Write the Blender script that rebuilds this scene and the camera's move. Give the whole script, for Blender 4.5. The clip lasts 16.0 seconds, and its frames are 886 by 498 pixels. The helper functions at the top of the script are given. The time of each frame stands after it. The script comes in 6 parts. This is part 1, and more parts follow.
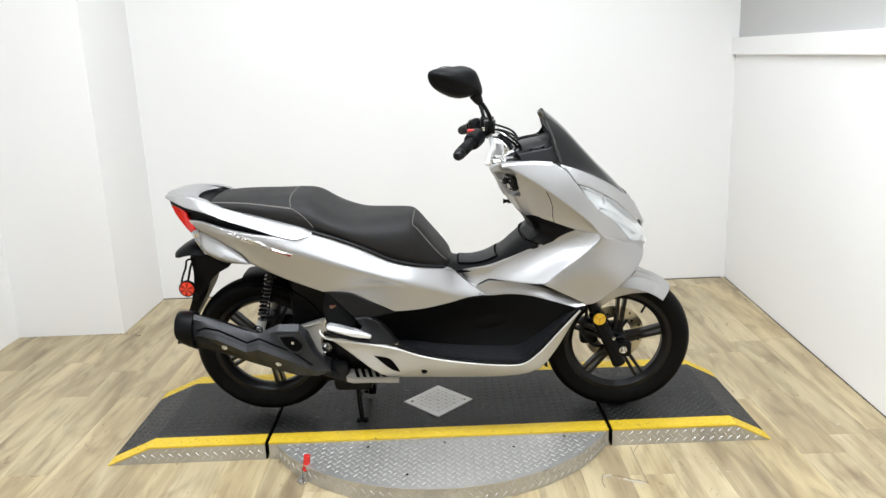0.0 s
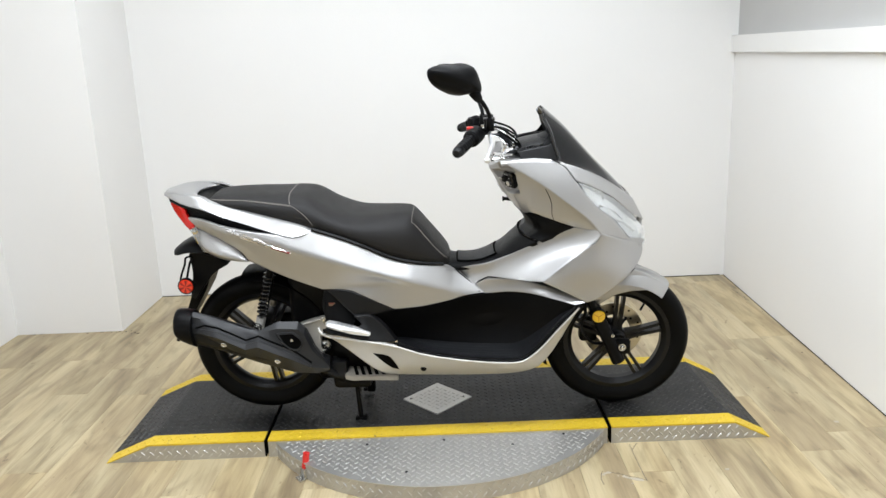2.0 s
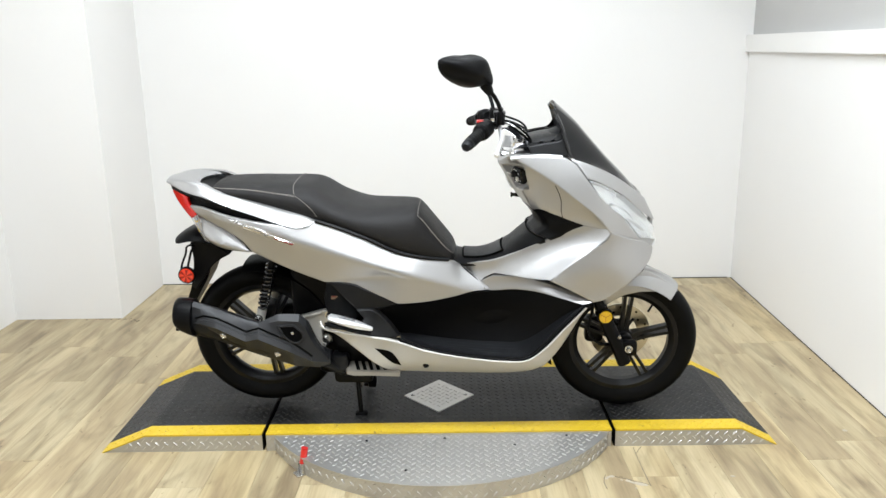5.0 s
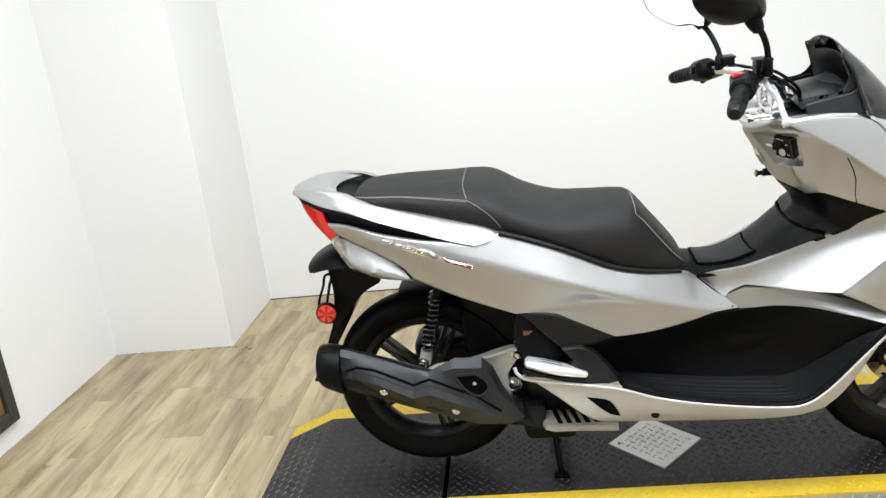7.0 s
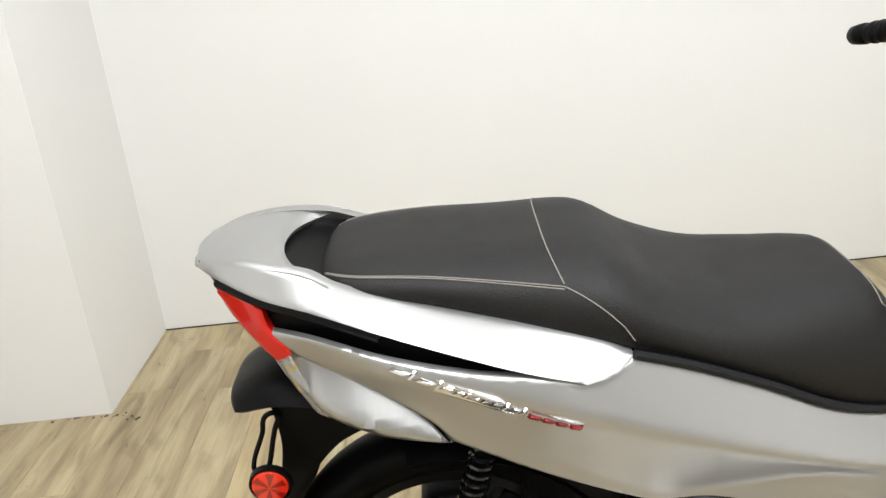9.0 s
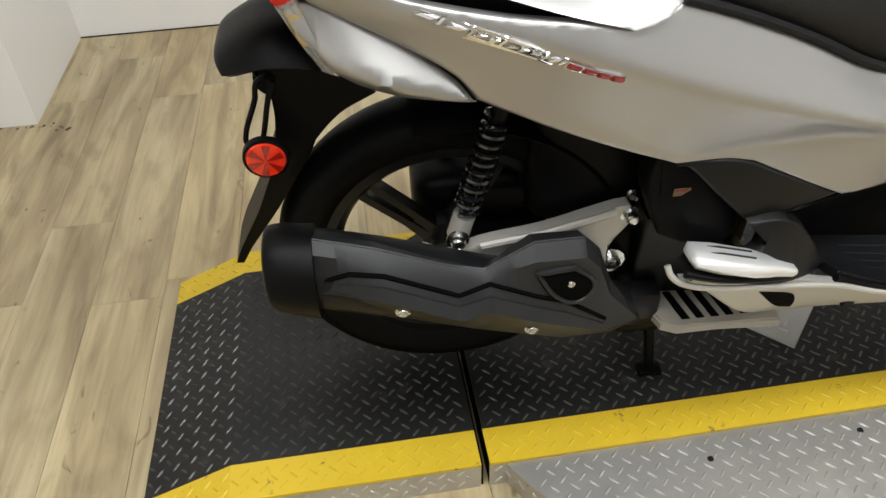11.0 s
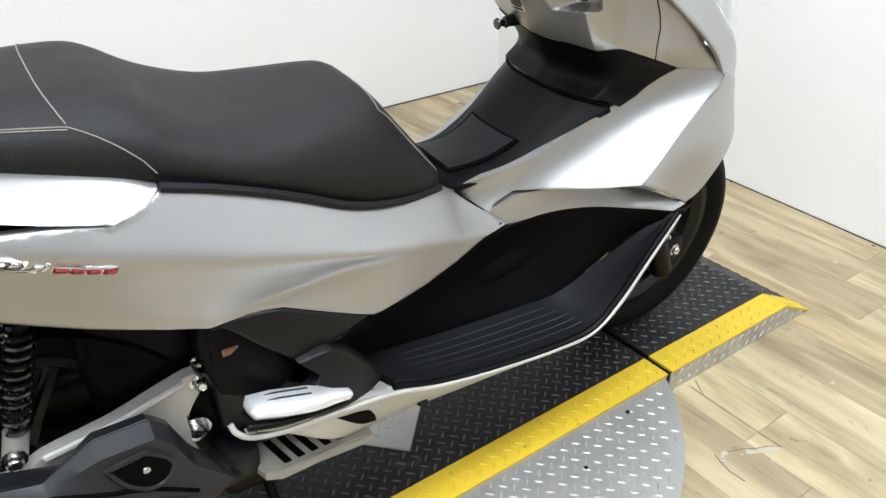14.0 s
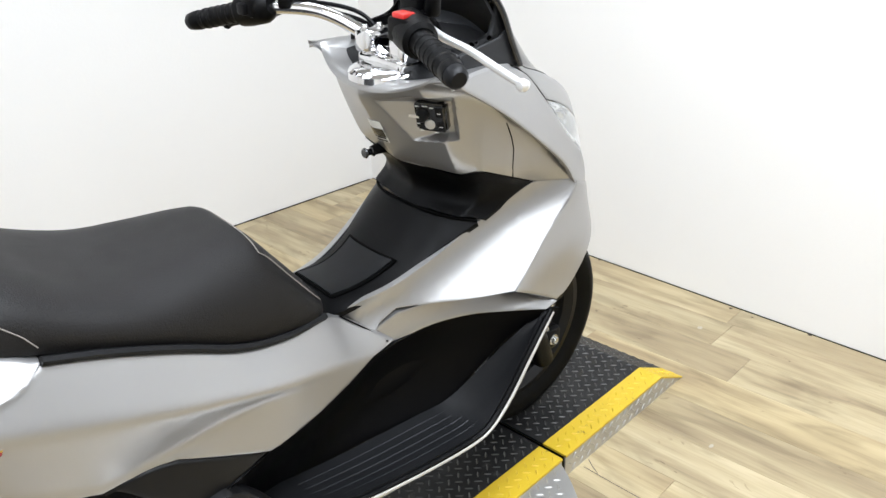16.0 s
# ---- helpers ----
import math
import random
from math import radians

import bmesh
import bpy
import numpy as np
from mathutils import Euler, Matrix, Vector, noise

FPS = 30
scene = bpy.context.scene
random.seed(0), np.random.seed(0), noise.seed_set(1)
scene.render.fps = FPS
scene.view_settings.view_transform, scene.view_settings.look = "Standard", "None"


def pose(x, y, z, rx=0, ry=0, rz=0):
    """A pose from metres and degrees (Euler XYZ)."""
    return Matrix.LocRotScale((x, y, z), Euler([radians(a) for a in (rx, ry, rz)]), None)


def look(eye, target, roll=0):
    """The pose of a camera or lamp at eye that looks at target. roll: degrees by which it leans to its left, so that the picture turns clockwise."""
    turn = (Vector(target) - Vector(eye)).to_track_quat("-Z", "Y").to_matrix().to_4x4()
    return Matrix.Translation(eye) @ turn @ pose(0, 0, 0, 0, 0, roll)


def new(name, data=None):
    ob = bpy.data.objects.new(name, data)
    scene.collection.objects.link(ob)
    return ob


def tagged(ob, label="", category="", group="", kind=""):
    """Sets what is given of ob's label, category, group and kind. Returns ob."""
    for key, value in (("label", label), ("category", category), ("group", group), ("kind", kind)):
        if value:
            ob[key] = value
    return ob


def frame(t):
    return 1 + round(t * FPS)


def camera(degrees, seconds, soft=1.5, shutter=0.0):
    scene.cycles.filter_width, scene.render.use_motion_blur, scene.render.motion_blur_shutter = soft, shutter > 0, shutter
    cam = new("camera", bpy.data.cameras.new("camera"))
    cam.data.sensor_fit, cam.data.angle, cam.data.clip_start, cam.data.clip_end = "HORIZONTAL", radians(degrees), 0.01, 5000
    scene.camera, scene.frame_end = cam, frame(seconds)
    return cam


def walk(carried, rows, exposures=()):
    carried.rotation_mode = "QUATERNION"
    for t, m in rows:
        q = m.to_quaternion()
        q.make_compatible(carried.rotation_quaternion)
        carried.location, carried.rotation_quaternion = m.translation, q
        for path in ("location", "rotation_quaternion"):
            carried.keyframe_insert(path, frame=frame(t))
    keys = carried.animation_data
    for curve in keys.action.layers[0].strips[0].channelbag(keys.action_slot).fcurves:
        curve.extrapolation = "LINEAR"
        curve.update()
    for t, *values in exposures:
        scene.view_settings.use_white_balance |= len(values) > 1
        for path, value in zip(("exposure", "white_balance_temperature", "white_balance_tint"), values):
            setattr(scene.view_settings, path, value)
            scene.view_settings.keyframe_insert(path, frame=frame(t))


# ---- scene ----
cam = camera(60.3, 16.0)
PATH = [
    (0, (0.0411, -2.4079, 1.3145), (0.0409, -0.4648, 0.8406), -2.28),
    (0.5, (0.0346, -2.4149, 1.3155), (0.0335, -0.4708, 0.8460), -2.31),
    (1, (0.0341, -2.4133, 1.3126), (0.0342, -0.4726, 0.8291), -2.39),
    (1.5, (0.0378, -2.4076, 1.3093), (0.0371, -0.4668, 0.8262), -2.19),
    (2, (0.0401, -2.4070, 1.3134), (0.0426, -0.4654, 0.8337), -2.25),
    (2.5, (0.0340, -2.4050, 1.3115), (0.0451, -0.4658, 0.8224), -2.30),
    (3, (0.0439, -2.4021, 1.3159), (0.0617, -0.4589, 0.8430), -2.31),
    (5.5, (0.0197, -2.3196, 1.3006), (0.0101, -0.3835, 0.7994), -0.66),
    (6, (-0.1374, -2.1838, 1.2852), (-0.1130, -0.2560, 0.7531), -3.55),
    (6.5, (-0.2462, -1.9892, 1.2420), (-0.2302, -0.0823, 0.6393), -2.65),
    (7, (-0.3444, -1.6958, 1.2702), (-0.5371, 0.2152, 0.7124), -6.54),
    (7.5, (-0.4538, -1.4165, 1.2554), (-0.5173, 0.5009, 0.6902), -4.59),
    (8, (-0.5473, -1.1623, 1.2537), (-0.5581, 0.7116, 0.5548), -9.48),
    (8.2, (-0.5523, -1.0390, 1.2459), (-0.5993, 0.8509, 0.5930), -7.80),
    (10.3, (-0.7236, -0.6481, 1.1783), (-0.5327, 1.0491, 0.1377), -2.90),
    (10.5, (-0.7291, -0.6650, 1.1575), (-0.5570, 0.9731, 0.0231), -4.00),
    (11, (-0.7325, -0.6988, 1.1101), (-0.5485, 0.8215, -0.1762), -2.56),
    (11.5, (-0.7371, -0.7178, 1.0774), (-0.4936, 0.7868, -0.2175), 0.24),
    (12, (-0.7047, -0.7164, 1.0713), (-0.2147, 0.8084, -0.1266), 3.71),
    (12.5, (-0.6744, -0.7409, 1.0883), (-0.0714, 0.7653, -0.0812), 1.91),
    (13, (-0.6168, -0.7638, 1.1110), (0.1208, 0.7095, -0.0228), 0.47),
    (13.5, (-0.5791, -0.7836, 1.1337), (0.2942, 0.6451, 0.0401), -0.88),
    (14, (-0.5666, -0.7926, 1.1613), (0.4228, 0.6209, 0.1500), -0.98),
    (14.5, (-0.5537, -0.8169, 1.1908), (0.5187, 0.5741, 0.2342), 0.64),
    (15, (-0.5508, -0.8333, 1.2080), (0.6151, 0.5156, 0.3020), 0.26),
    (15.5, (-0.5630, -0.8086, 1.2291), (0.6922, 0.4883, 0.3673), -0.05),
    (16, (-0.5715, -0.8146, 1.2441), (0.7058, 0.4808, 0.4133), -2.45),
]
EXPOSURES = [(0, -0.17, 6450, 13), (1, -0.27, 6450, 13), (3, -0.3, 6450, 13), (5.5, -0.12, 6450, 12), (7, -0.12, 6450, 12), (8.2, -0.22, 6600, 12), (10.3, -0.42, 7000, 13), (11, -0.62, 6950, 13), (12, -0.57, 6600, 12), (12.5, -0.52, 6450, 12), (13, -0.37, 6400, 12), (13.5, -0.22, 6350, 12), (14.5, -0.12, 6250, 12), (16, -0.12, 6350, 14)]
walk(cam, [(t, look(eye, target, roll)) for t, eye, target, roll in PATH],
     exposures=EXPOSURES)

# ---- world, lights ----
world = bpy.data.worlds.new("world")
world.use_nodes = True
scene.world = world
_bg = world.node_tree.nodes["Background"]
_bg.inputs[0].default_value = (0.8, 0.87, 1.0, 1)
_bg.inputs[1].default_value = 0.05

H = 0.064          # height of the turntable platform above the floor
CEIL = 2.75        # ceiling height
LAMP_W = 38.0      # base watts of each added, unseen ceiling panel


# ---- materials ----
def mat(name, color, rough=0.5, metal=0.0, vary=0.12, scale=14.0, bump=0.0, bscale=400.0, coat=0.0, rvary=0.08, spec=0.5):
    """A plain surface with soft blotches, fine grain and a little relief."""
    m = bpy.data.materials.new(name)
    m.use_nodes = True
    nt = m.node_tree
    b = nt.nodes["Principled BSDF"]
    tc = nt.nodes.new("ShaderNodeTexCoord")
    n1 = nt.nodes.new("ShaderNodeTexNoise")
    n1.inputs["Scale"].default_value = scale
    n1.inputs["Detail"].default_value = 6
    nt.links.new(tc.outputs["Object"], n1.inputs["Vector"])
    mix = nt.nodes.new("ShaderNodeMix")
    mix.data_type = "RGBA"
    mix.inputs["A"].default_value = (*[c * (1 - vary) for c in color], 1)
    mix.inputs["B"].default_value = (*[min(1, c * (1 + vary)) for c in color], 1)
    nt.links.new(n1.outputs["Fac"], mix.inputs["Factor"])
    nt.links.new(mix.outputs["Result"], b.inputs["Base Color"])
    mr = nt.nodes.new("ShaderNodeMapRange")
    mr.inputs["To Min"].default_value = max(0.02, rough - rvary)
    mr.inputs["To Max"].default_value = min(1, rough + rvary)
    n2 = nt.nodes.new("ShaderNodeTexNoise")
    n2.inputs["Scale"].default_value = scale * 4.3
    n2.inputs["Detail"].default_value = 4
    nt.links.new(tc.outputs["Object"], n2.inputs["Vector"])
    nt.links.new(n2.outputs["Fac"], mr.inputs["Value"])
    nt.links.new(mr.outputs["Result"], b.inputs["Roughness"])
    b.inputs["Metallic"].default_value = metal
    b.inputs["Coat Weight"].default_value = coat
    b.inputs["Coat Roughness"].default_value = 0.12
    b.inputs["Specular IOR Level"].default_value = spec
    if bump > 0:
        n3 = nt.nodes.new("ShaderNodeTexNoise")
        n3.inputs["Scale"].default_value = bscale
        n3.inputs["Detail"].default_value = 3
        nt.links.new(tc.outputs["Object"], n3.inputs["Vector"])
        bp = nt.nodes.new("ShaderNodeBump")
        bp.inputs["Strength"].default_value = bump
        bp.inputs["Distance"].default_value = 0.001
        nt.links.new(n3.outputs["Fac"], bp.inputs["Height"])
        nt.links.new(bp.outputs["Normal"], b.inputs["Normal"])
    return m


def worn(m, under, amount=0.62, scale=30.0, metal=None):
    """Lets the bare surface below show through in scuffs and specks."""
    nt = m.node_tree
    b = nt.nodes["Principled BSDF"]
    old = b.inputs["Base Color"].links[0].from_socket
    tc = nt.nodes.new("ShaderNodeTexCoord")
    n = nt.nodes.new("ShaderNodeTexNoise")
    n.inputs["Scale"].default_value = scale
    n.inputs["Detail"].default_value = 8
    n.inputs["Roughness"].default_value = 0.7
    nt.links.new(tc.outputs["Object"], n.inputs["Vector"])
    r = nt.nodes.new("ShaderNodeValToRGB")
    r.color_ramp.elements[0].position = amount
    r.color_ramp.elements[1].position = amount + 0.06
    nt.links.new(n.outputs["Fac"], r.inputs["Fac"])
    mix = nt.nodes.new("ShaderNodeMix")
    mix.data_type = "RGBA"
    mix.inputs["B"].default_value = (*under, 1)
    nt.links.new(r.outputs["Color"], mix.inputs["Factor"])
    nt.links.new(old, mix.inputs["A"])
    nt.links.new(mix.outputs["Result"], b.inputs["Base Color"])
    if metal is not None:
        mm = nt.nodes.new("ShaderNodeMath")
        mm.operation = "MULTIPLY"
        mm.inputs[1].default_value = metal
        nt.links.new(r.outputs["Color"], mm.inputs[0])
        nt.links.new(mm.outputs[0], b.inputs["Metallic"])
    return m


def lens_mat(name, color, rough=0.08, trans=0.6):
    m = mat(name, color, rough, 0.0, 0.05, 60, 0, coat=0.25, rvary=0.02, spec=0.35)
    b = m.node_tree.nodes["Principled BSDF"]
    b.inputs["Transmission Weight"].default_value = trans
    b.inputs["IOR"].default_value = 1.49
    return m


SILVER = mat("silver_paint", (0.405, 0.400, 0.397), 0.365, 0.80, 0.03, 3.0, 0.03, 2500, coat=0.12, rvary=0.03)
SILVER_TRIM = mat("silver_trim_paint", (0.52, 0.505, 0.475), 0.45, 0.45, 0.04, 3.0, 0.03, 2500, rvary=0.03)
BLACK = mat("black_grained_plastic", (0.0025, 0.0025, 0.0028), 0.40, 0.0, 0.25, 9.0, 0.25, 900, spec=0.11)
DARKGREY = mat("dark_grey_plastic", (0.008, 0.0083, 0.0092), 0.42, 0.0, 0.2, 9.0, 0.2, 900, spec=0.18)
HEATSHIELD = mat("heat_shield_plastic", (0.015, 0.0154, 0.0168), 0.42, 0.1, 0.15, 8.0, 0.2, 700, spec=0.35)
SATINBLACK = mat("satin_black_plastic", (0.005, 0.005, 0.0054), 0.36, 0.0, 0.2, 9.0, 0.2, 900, spec=0.25)
GLOSSBLACK = mat("gloss_black_paint", (0.01, 0.01, 0.011), 0.14, 0.0, 0.1, 8.0, 0, coat=0.5)
SEAT = mat("seat_vinyl", (0.0100, 0.0092, 0.0090), 0.55, 0.0, 0.2, 6.0, 0.7, 480, spec=0.26)
STITCH = mat("stitch_thread", (0.22, 0.20, 0.18), 0.8, 0, 0.2, 300)
RUBBER = mat("tyre_rubber", (0.004, 0.004, 0.004), 0.50, 0.0, 0.3, 12.0, 0.4, 300, spec=0.07)
# Mat ribs: their sheen is painted in as a lighter bluish grey.
MATRUB = mat("rib_sheen_rubber", (0.016, 0.0175, 0.021), 0.40, 0.0, 0.35, 12.0, 0.4, 300, spec=0.4)
WHEEL = mat("black_wheel_paint", (0.005, 0.005, 0.0055), 0.32, 0.0, 0.15, 10, spec=0.25)
CHROME = mat("chrome", (0.82, 0.82, 0.83), 0.08, 1.0, 0.02, 10)
ALU = mat("cast_aluminium", (0.60, 0.58, 0.54), 0.45, 0.35, 0.12, 25, 0.3, 500)
BRIGHTALU = mat("bright_aluminium", (0.80, 0.80, 0.80), 0.36, 0.6, 0.05, 25, 0.1, 500)
STEEL = mat("steel_bolt", (0.62, 0.62, 0.61), 0.25, 1.0, 0.1, 50)
DISC = mat("brake_disc_steel", (0.50, 0.46, 0.38), 0.3, 1.0, 0.12, 60)
RED = lens_mat("red_lens", (0.75, 0.015, 0.01), 0.12, 0.25)
REDREF = mat("red_reflector", (0.8, 0.035, 0.012), 0.12, 0.0, 0.25, 40, coat=0.8)
BADGERED = mat("badge_red", (0.22, 0.012, 0.012), 0.3, 0.5, 0.1, 30, coat=0.5)
REDDARK = mat("dark_red_facet", (0.30, 0.008, 0.004), 0.15, 0.0, 0.2, 40, coat=0.8)
# Deck lugs: wear, plus glints painted in as a paler grey.
TREADLUG = mat("worn_glinting_tread", (0.060, 0.058, 0.056), 0.36, 0.4, 0.4, 10, 0.2, 200)
AMBER = mat("amber_reflector", (0.95, 0.52, 0.01), 0.15, 0.0, 0.25, 60, coat=0.8)
REDPAINT = mat("red_paint", (0.62, 0.02, 0.015), 0.35, 0.0, 0.1, 30, coat=0.2)
CLEAR = lens_mat("clear_lens", (0.93, 0.95, 0.96), 0.04, 0.85)
WHITE = mat("white_label", (0.8, 0.8, 0.78), 0.5, 0, 0.03, 30)
SMOKE = mat("smoked_screen", (0.006, 0.006, 0.0065), 0.10, 0.0, 0.05, 30, 0, coat=0.1, rvary=0.02, spec=0.3)
MIRROR = mat("mirror_glass", (0.9, 0.9, 0.9), 0.02, 1.0, 0.0, 10, rvary=0.0)
GAUGE = mat("gauge_face", (0.12, 0.14, 0.18), 0.2, 0.0, 0.2, 60, coat=0.8)
WALL = mat("white_wall_paint", (0.80, 0.79, 0.775), 0.62, 0.0, 0.025, 1.3, 0.35, 90)
# Upper east wall: one even grey, darker than WALL.
GREYWALL = mat("grey_upper_wall", (0.448, 0.444, 0.432), 0.65, 0.0, 0.04, 1.3, 0.35, 90)
LEDGE = mat("white_trim_paint", (0.78, 0.77, 0.75), 0.45, 0.0, 0.03, 3, 0.2, 60)
CEILING = mat("ceiling_grey", (0.55, 0.55, 0.55), 0.8, 0.0, 0.05, 3, 0.3, 60)
SUBFLOOR = mat("dark_joint_filler", (0.10, 0.075, 0.05), 0.8, 0.0, 0.3, 20)
# Near-black for joints; also paints the shade inside gaps, holes and slots.
DARKGAP = mat("dark_gap_and_hole_shade", (0.002, 0.002, 0.002), 0.7, 0.0, 0.2, 20, spec=0.03)
YELLOW = worn(mat("yellow_tread_paint", (0.60, 0.41, 0.02), 0.5, 0.0, 0.12, 10, 0.3, 200), (0.07, 0.055, 0.03), 0.63, 26)
TREADBLACK = worn(mat("black_tread_paint", (0.014, 0.014, 0.014), 0.48, 0.0, 0.35, 8, 0.3, 200, spec=0.3), (0.045, 0.043, 0.041), 0.60, 14)
PLATE = worn(mat("diamond_plate_steel", (0.50, 0.49, 0.47), 0.40, 0.75, 0.12, 9, 0.3, 160), (0.26, 0.21, 0.15), 0.66, 30)
FRAMEDARK = mat("dark_frame_wood", (0.03, 0.028, 0.026), 0.4, 0, 0.3, 20)
PICTURE = mat("brown_print", (0.22, 0.12, 0.05), 0.4, 0, 0.6, 25)


def plank_mat():
    """Weathered oak print: long pale and grey-brown bands, fine grain and a few knots."""
    m = bpy.data.materials.new("oak_vinyl_plank")
    m.use_nodes = True
    nt = m.node_tree
    L = nt.links.new
    b = nt.nodes["Principled BSDF"]
    tc = nt.nodes.new("ShaderNodeTexCoord")
    oi = nt.nodes.new("ShaderNodeObjectInfo")
    off = nt.nodes.new("ShaderNodeVectorMath")
    off.operation = "SCALE"
    off.inputs[0].default_value = (37.0, 53.0, 11.0)
    L(oi.outputs["Random"], off.inputs["Scale"])
    add = nt.nodes.new("ShaderNodeVectorMath")
    L(tc.outputs["Object"], add.inputs[0])
    L(off.outputs["Vector"], add.inputs[1])

    def noise_at(sx, sy, scale, detail, distort=0.0):
        mp = nt.nodes.new("ShaderNodeMapping")
        mp.inputs["Scale"].default_value = (sx, sy, 1)
        L(add.outputs["Vector"], mp.inputs["Vector"])
        n = nt.nodes.new("ShaderNodeTexNoise")
        n.inputs["Scale"].default_value = scale
        n.inputs["Detail"].default_value = detail
        n.inputs["Distortion"].default_value = distort
        L(mp.outputs["Vector"], n.inputs["Vector"])
        return n.outputs["Fac"]

    def ramp(fac, *stops):
        r = nt.nodes.new("ShaderNodeValToRGB")
        e = r.color_ramp.elements
        e[0].position, e[0].color = stops[0][0], (*stops[0][1], 1)
        e[1].position, e[1].color = stops[-1][0], (*stops[-1][1], 1)
        for p, c in stops[1:-1]:
            e.new(p).color = (*c, 1)
        L(fac, r.inputs["Fac"])
        return r.outputs["Color"]

    def mixc(kind, fac, a, c):
        x = nt.nodes.new("ShaderNodeMix")
        x.data_type = "RGBA"
        x.blend_type = kind
        if isinstance(fac, float):
            x.inputs["Factor"].default_value = fac
        else:
            L(fac, x.inputs["Factor"])
        L(a, x.inputs["A"])
        L(c, x.inputs["B"])
        return x.outputs["Result"]

    bands = ramp(noise_at(11, 1.3, 1.0, 6, 0.9), (0.28, (0.28, 0.215, 0.13)), (0.42, (0.38, 0.30, 0.178)), (0.52, (0.46, 0.375, 0.225)), (0.68, (0.53, 0.445, 0.28)))
    blotch = ramp(noise_at(15, 3.2, 1.0, 7, 1.1), (0.30, (0.60, 0.585, 0.56)), (0.50, (0.95, 0.95, 0.95)), (0.62, (1, 1, 1)))
    grain = ramp(noise_at(150, 6, 1.0, 6), (0.25, (0.76, 0.74, 0.71)), (0.55, (1, 1, 1)), (0.8, (1.0, 1.0, 1.0)))
    knots = ramp(noise_at(26, 13, 1.0, 3, 1.2), (0.0, (1, 1, 1)), (0.68, (1, 1, 1)), (0.75, (0.42, 0.36, 0.30)))
    tone = ramp(oi.outputs["Random"], (0.0, (0.84, 0.83, 0.81)), (0.5, (1, 1, 1)), (1.0, (1.0, 0.95, 0.84)))
    col = mixc("MULTIPLY", 0.85, bands, blotch)
    col = mixc("MULTIPLY", 0.7, col, grain)
    col = mixc("MULTIPLY", 0.8, col, knots)
    col = mixc("MULTIPLY", 0.8, col, tone)
    L(col, b.inputs["Base Color"])
    b.inputs["Roughness"].default_value = 0.42
    bp = nt.nodes.new("ShaderNodeBump")
    bp.inputs["Strength"].default_value = 0.25
    bp.inputs["Distance"].default_value = 0.0006
    L(noise_at(140, 5, 1.0, 4), bp.inputs["Height"])
    L(bp.outputs["Normal"], b.inputs["Normal"])
    return m


PLANK = plank_mat()


def glow_mat(name, color, power):
    m = bpy.data.materials.new(name)
    m.use_nodes = True
    b = m.node_tree.nodes["Principled BSDF"]
    b.inputs["Base Color"].default_value = (0.8, 0.8, 0.8, 1)
    b.inputs["Emission Color"].default_value = (*color, 1)
    b.inputs["Emission Strength"].default_value = power
    return m


# ---- helpers for building ----
def finish(bm, name, material, smooth=True, angle=38):
    bmesh.ops.remove_doubles(bm, verts=bm.verts, dist=1e-5)
    bmesh.ops.recalc_face_normals(bm, faces=bm.faces)
    me = bpy.data.meshes.new(name)
    bm.to_mesh(me)
    bm.free()
    me.materials.append(material)
    if smooth:
        for p in me.polygons:
            p.use_smooth = True
        me.set_sharp_from_angle(angle=radians(angle))
    return me


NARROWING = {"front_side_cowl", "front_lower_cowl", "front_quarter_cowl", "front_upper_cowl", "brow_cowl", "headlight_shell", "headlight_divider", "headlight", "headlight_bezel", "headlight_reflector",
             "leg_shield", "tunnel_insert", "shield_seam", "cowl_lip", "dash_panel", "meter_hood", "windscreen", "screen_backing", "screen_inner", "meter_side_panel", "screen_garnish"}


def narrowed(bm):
    """Scales the front cowling in towards nose and screen, to fit the camera's view."""
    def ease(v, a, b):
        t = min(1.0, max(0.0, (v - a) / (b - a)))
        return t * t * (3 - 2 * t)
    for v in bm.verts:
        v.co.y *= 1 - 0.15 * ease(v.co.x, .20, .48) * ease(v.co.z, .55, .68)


def part(name, bm, material, parent, label="", smooth=True, angle=38):
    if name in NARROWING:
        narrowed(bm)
    ob = new(name, finish(bm, name, material, smooth, angle))
    ob.parent = parent
    if label:
        tagged(ob, label)
    return ob


def thing(name, m, label, category, group="", kind=""):
    ob = new(name)
    ob.empty_display_size = 0.1
    ob.matrix_basis = m
    return tagged(ob, label, category, group, kind)


def solid(name, bm, material, label, category="", kind="", group="", smooth=False, angle=38):
    return tagged(new(name, finish(bm, name, material, smooth, angle)), label, category, group, kind)


def add_box(bm, x0, x1, y0, y1, z0, z1, bevel=0.0, m=None, seg=2):
    r = bmesh.ops.create_cube(bm, size=1)
    vs = r["verts"]
    for v in vs:
        v.co = Vector(((x0 + x1) / 2 + v.co.x * (x1 - x0), (y0 + y1) / 2 + v.co.y * (y1 - y0), (z0 + z1) / 2 + v.co.z * (z1 - z0)))
    if bevel > 0:
        es = list({e for v in vs for e in v.link_edges})
        vs = list({v for v in bmesh.ops.bevel(bm, geom=es, offset=bevel, segments=seg, profile=0.5, affect="EDGES")["verts"]} | {v for v in vs if v.is_valid})
    if m is not None:
        bmesh.ops.transform(bm, matrix=m, verts=[v for v in vs if v.is_valid])
    return bm


def box(*a, **k):
    return add_box(bmesh.new(), *a, **k)


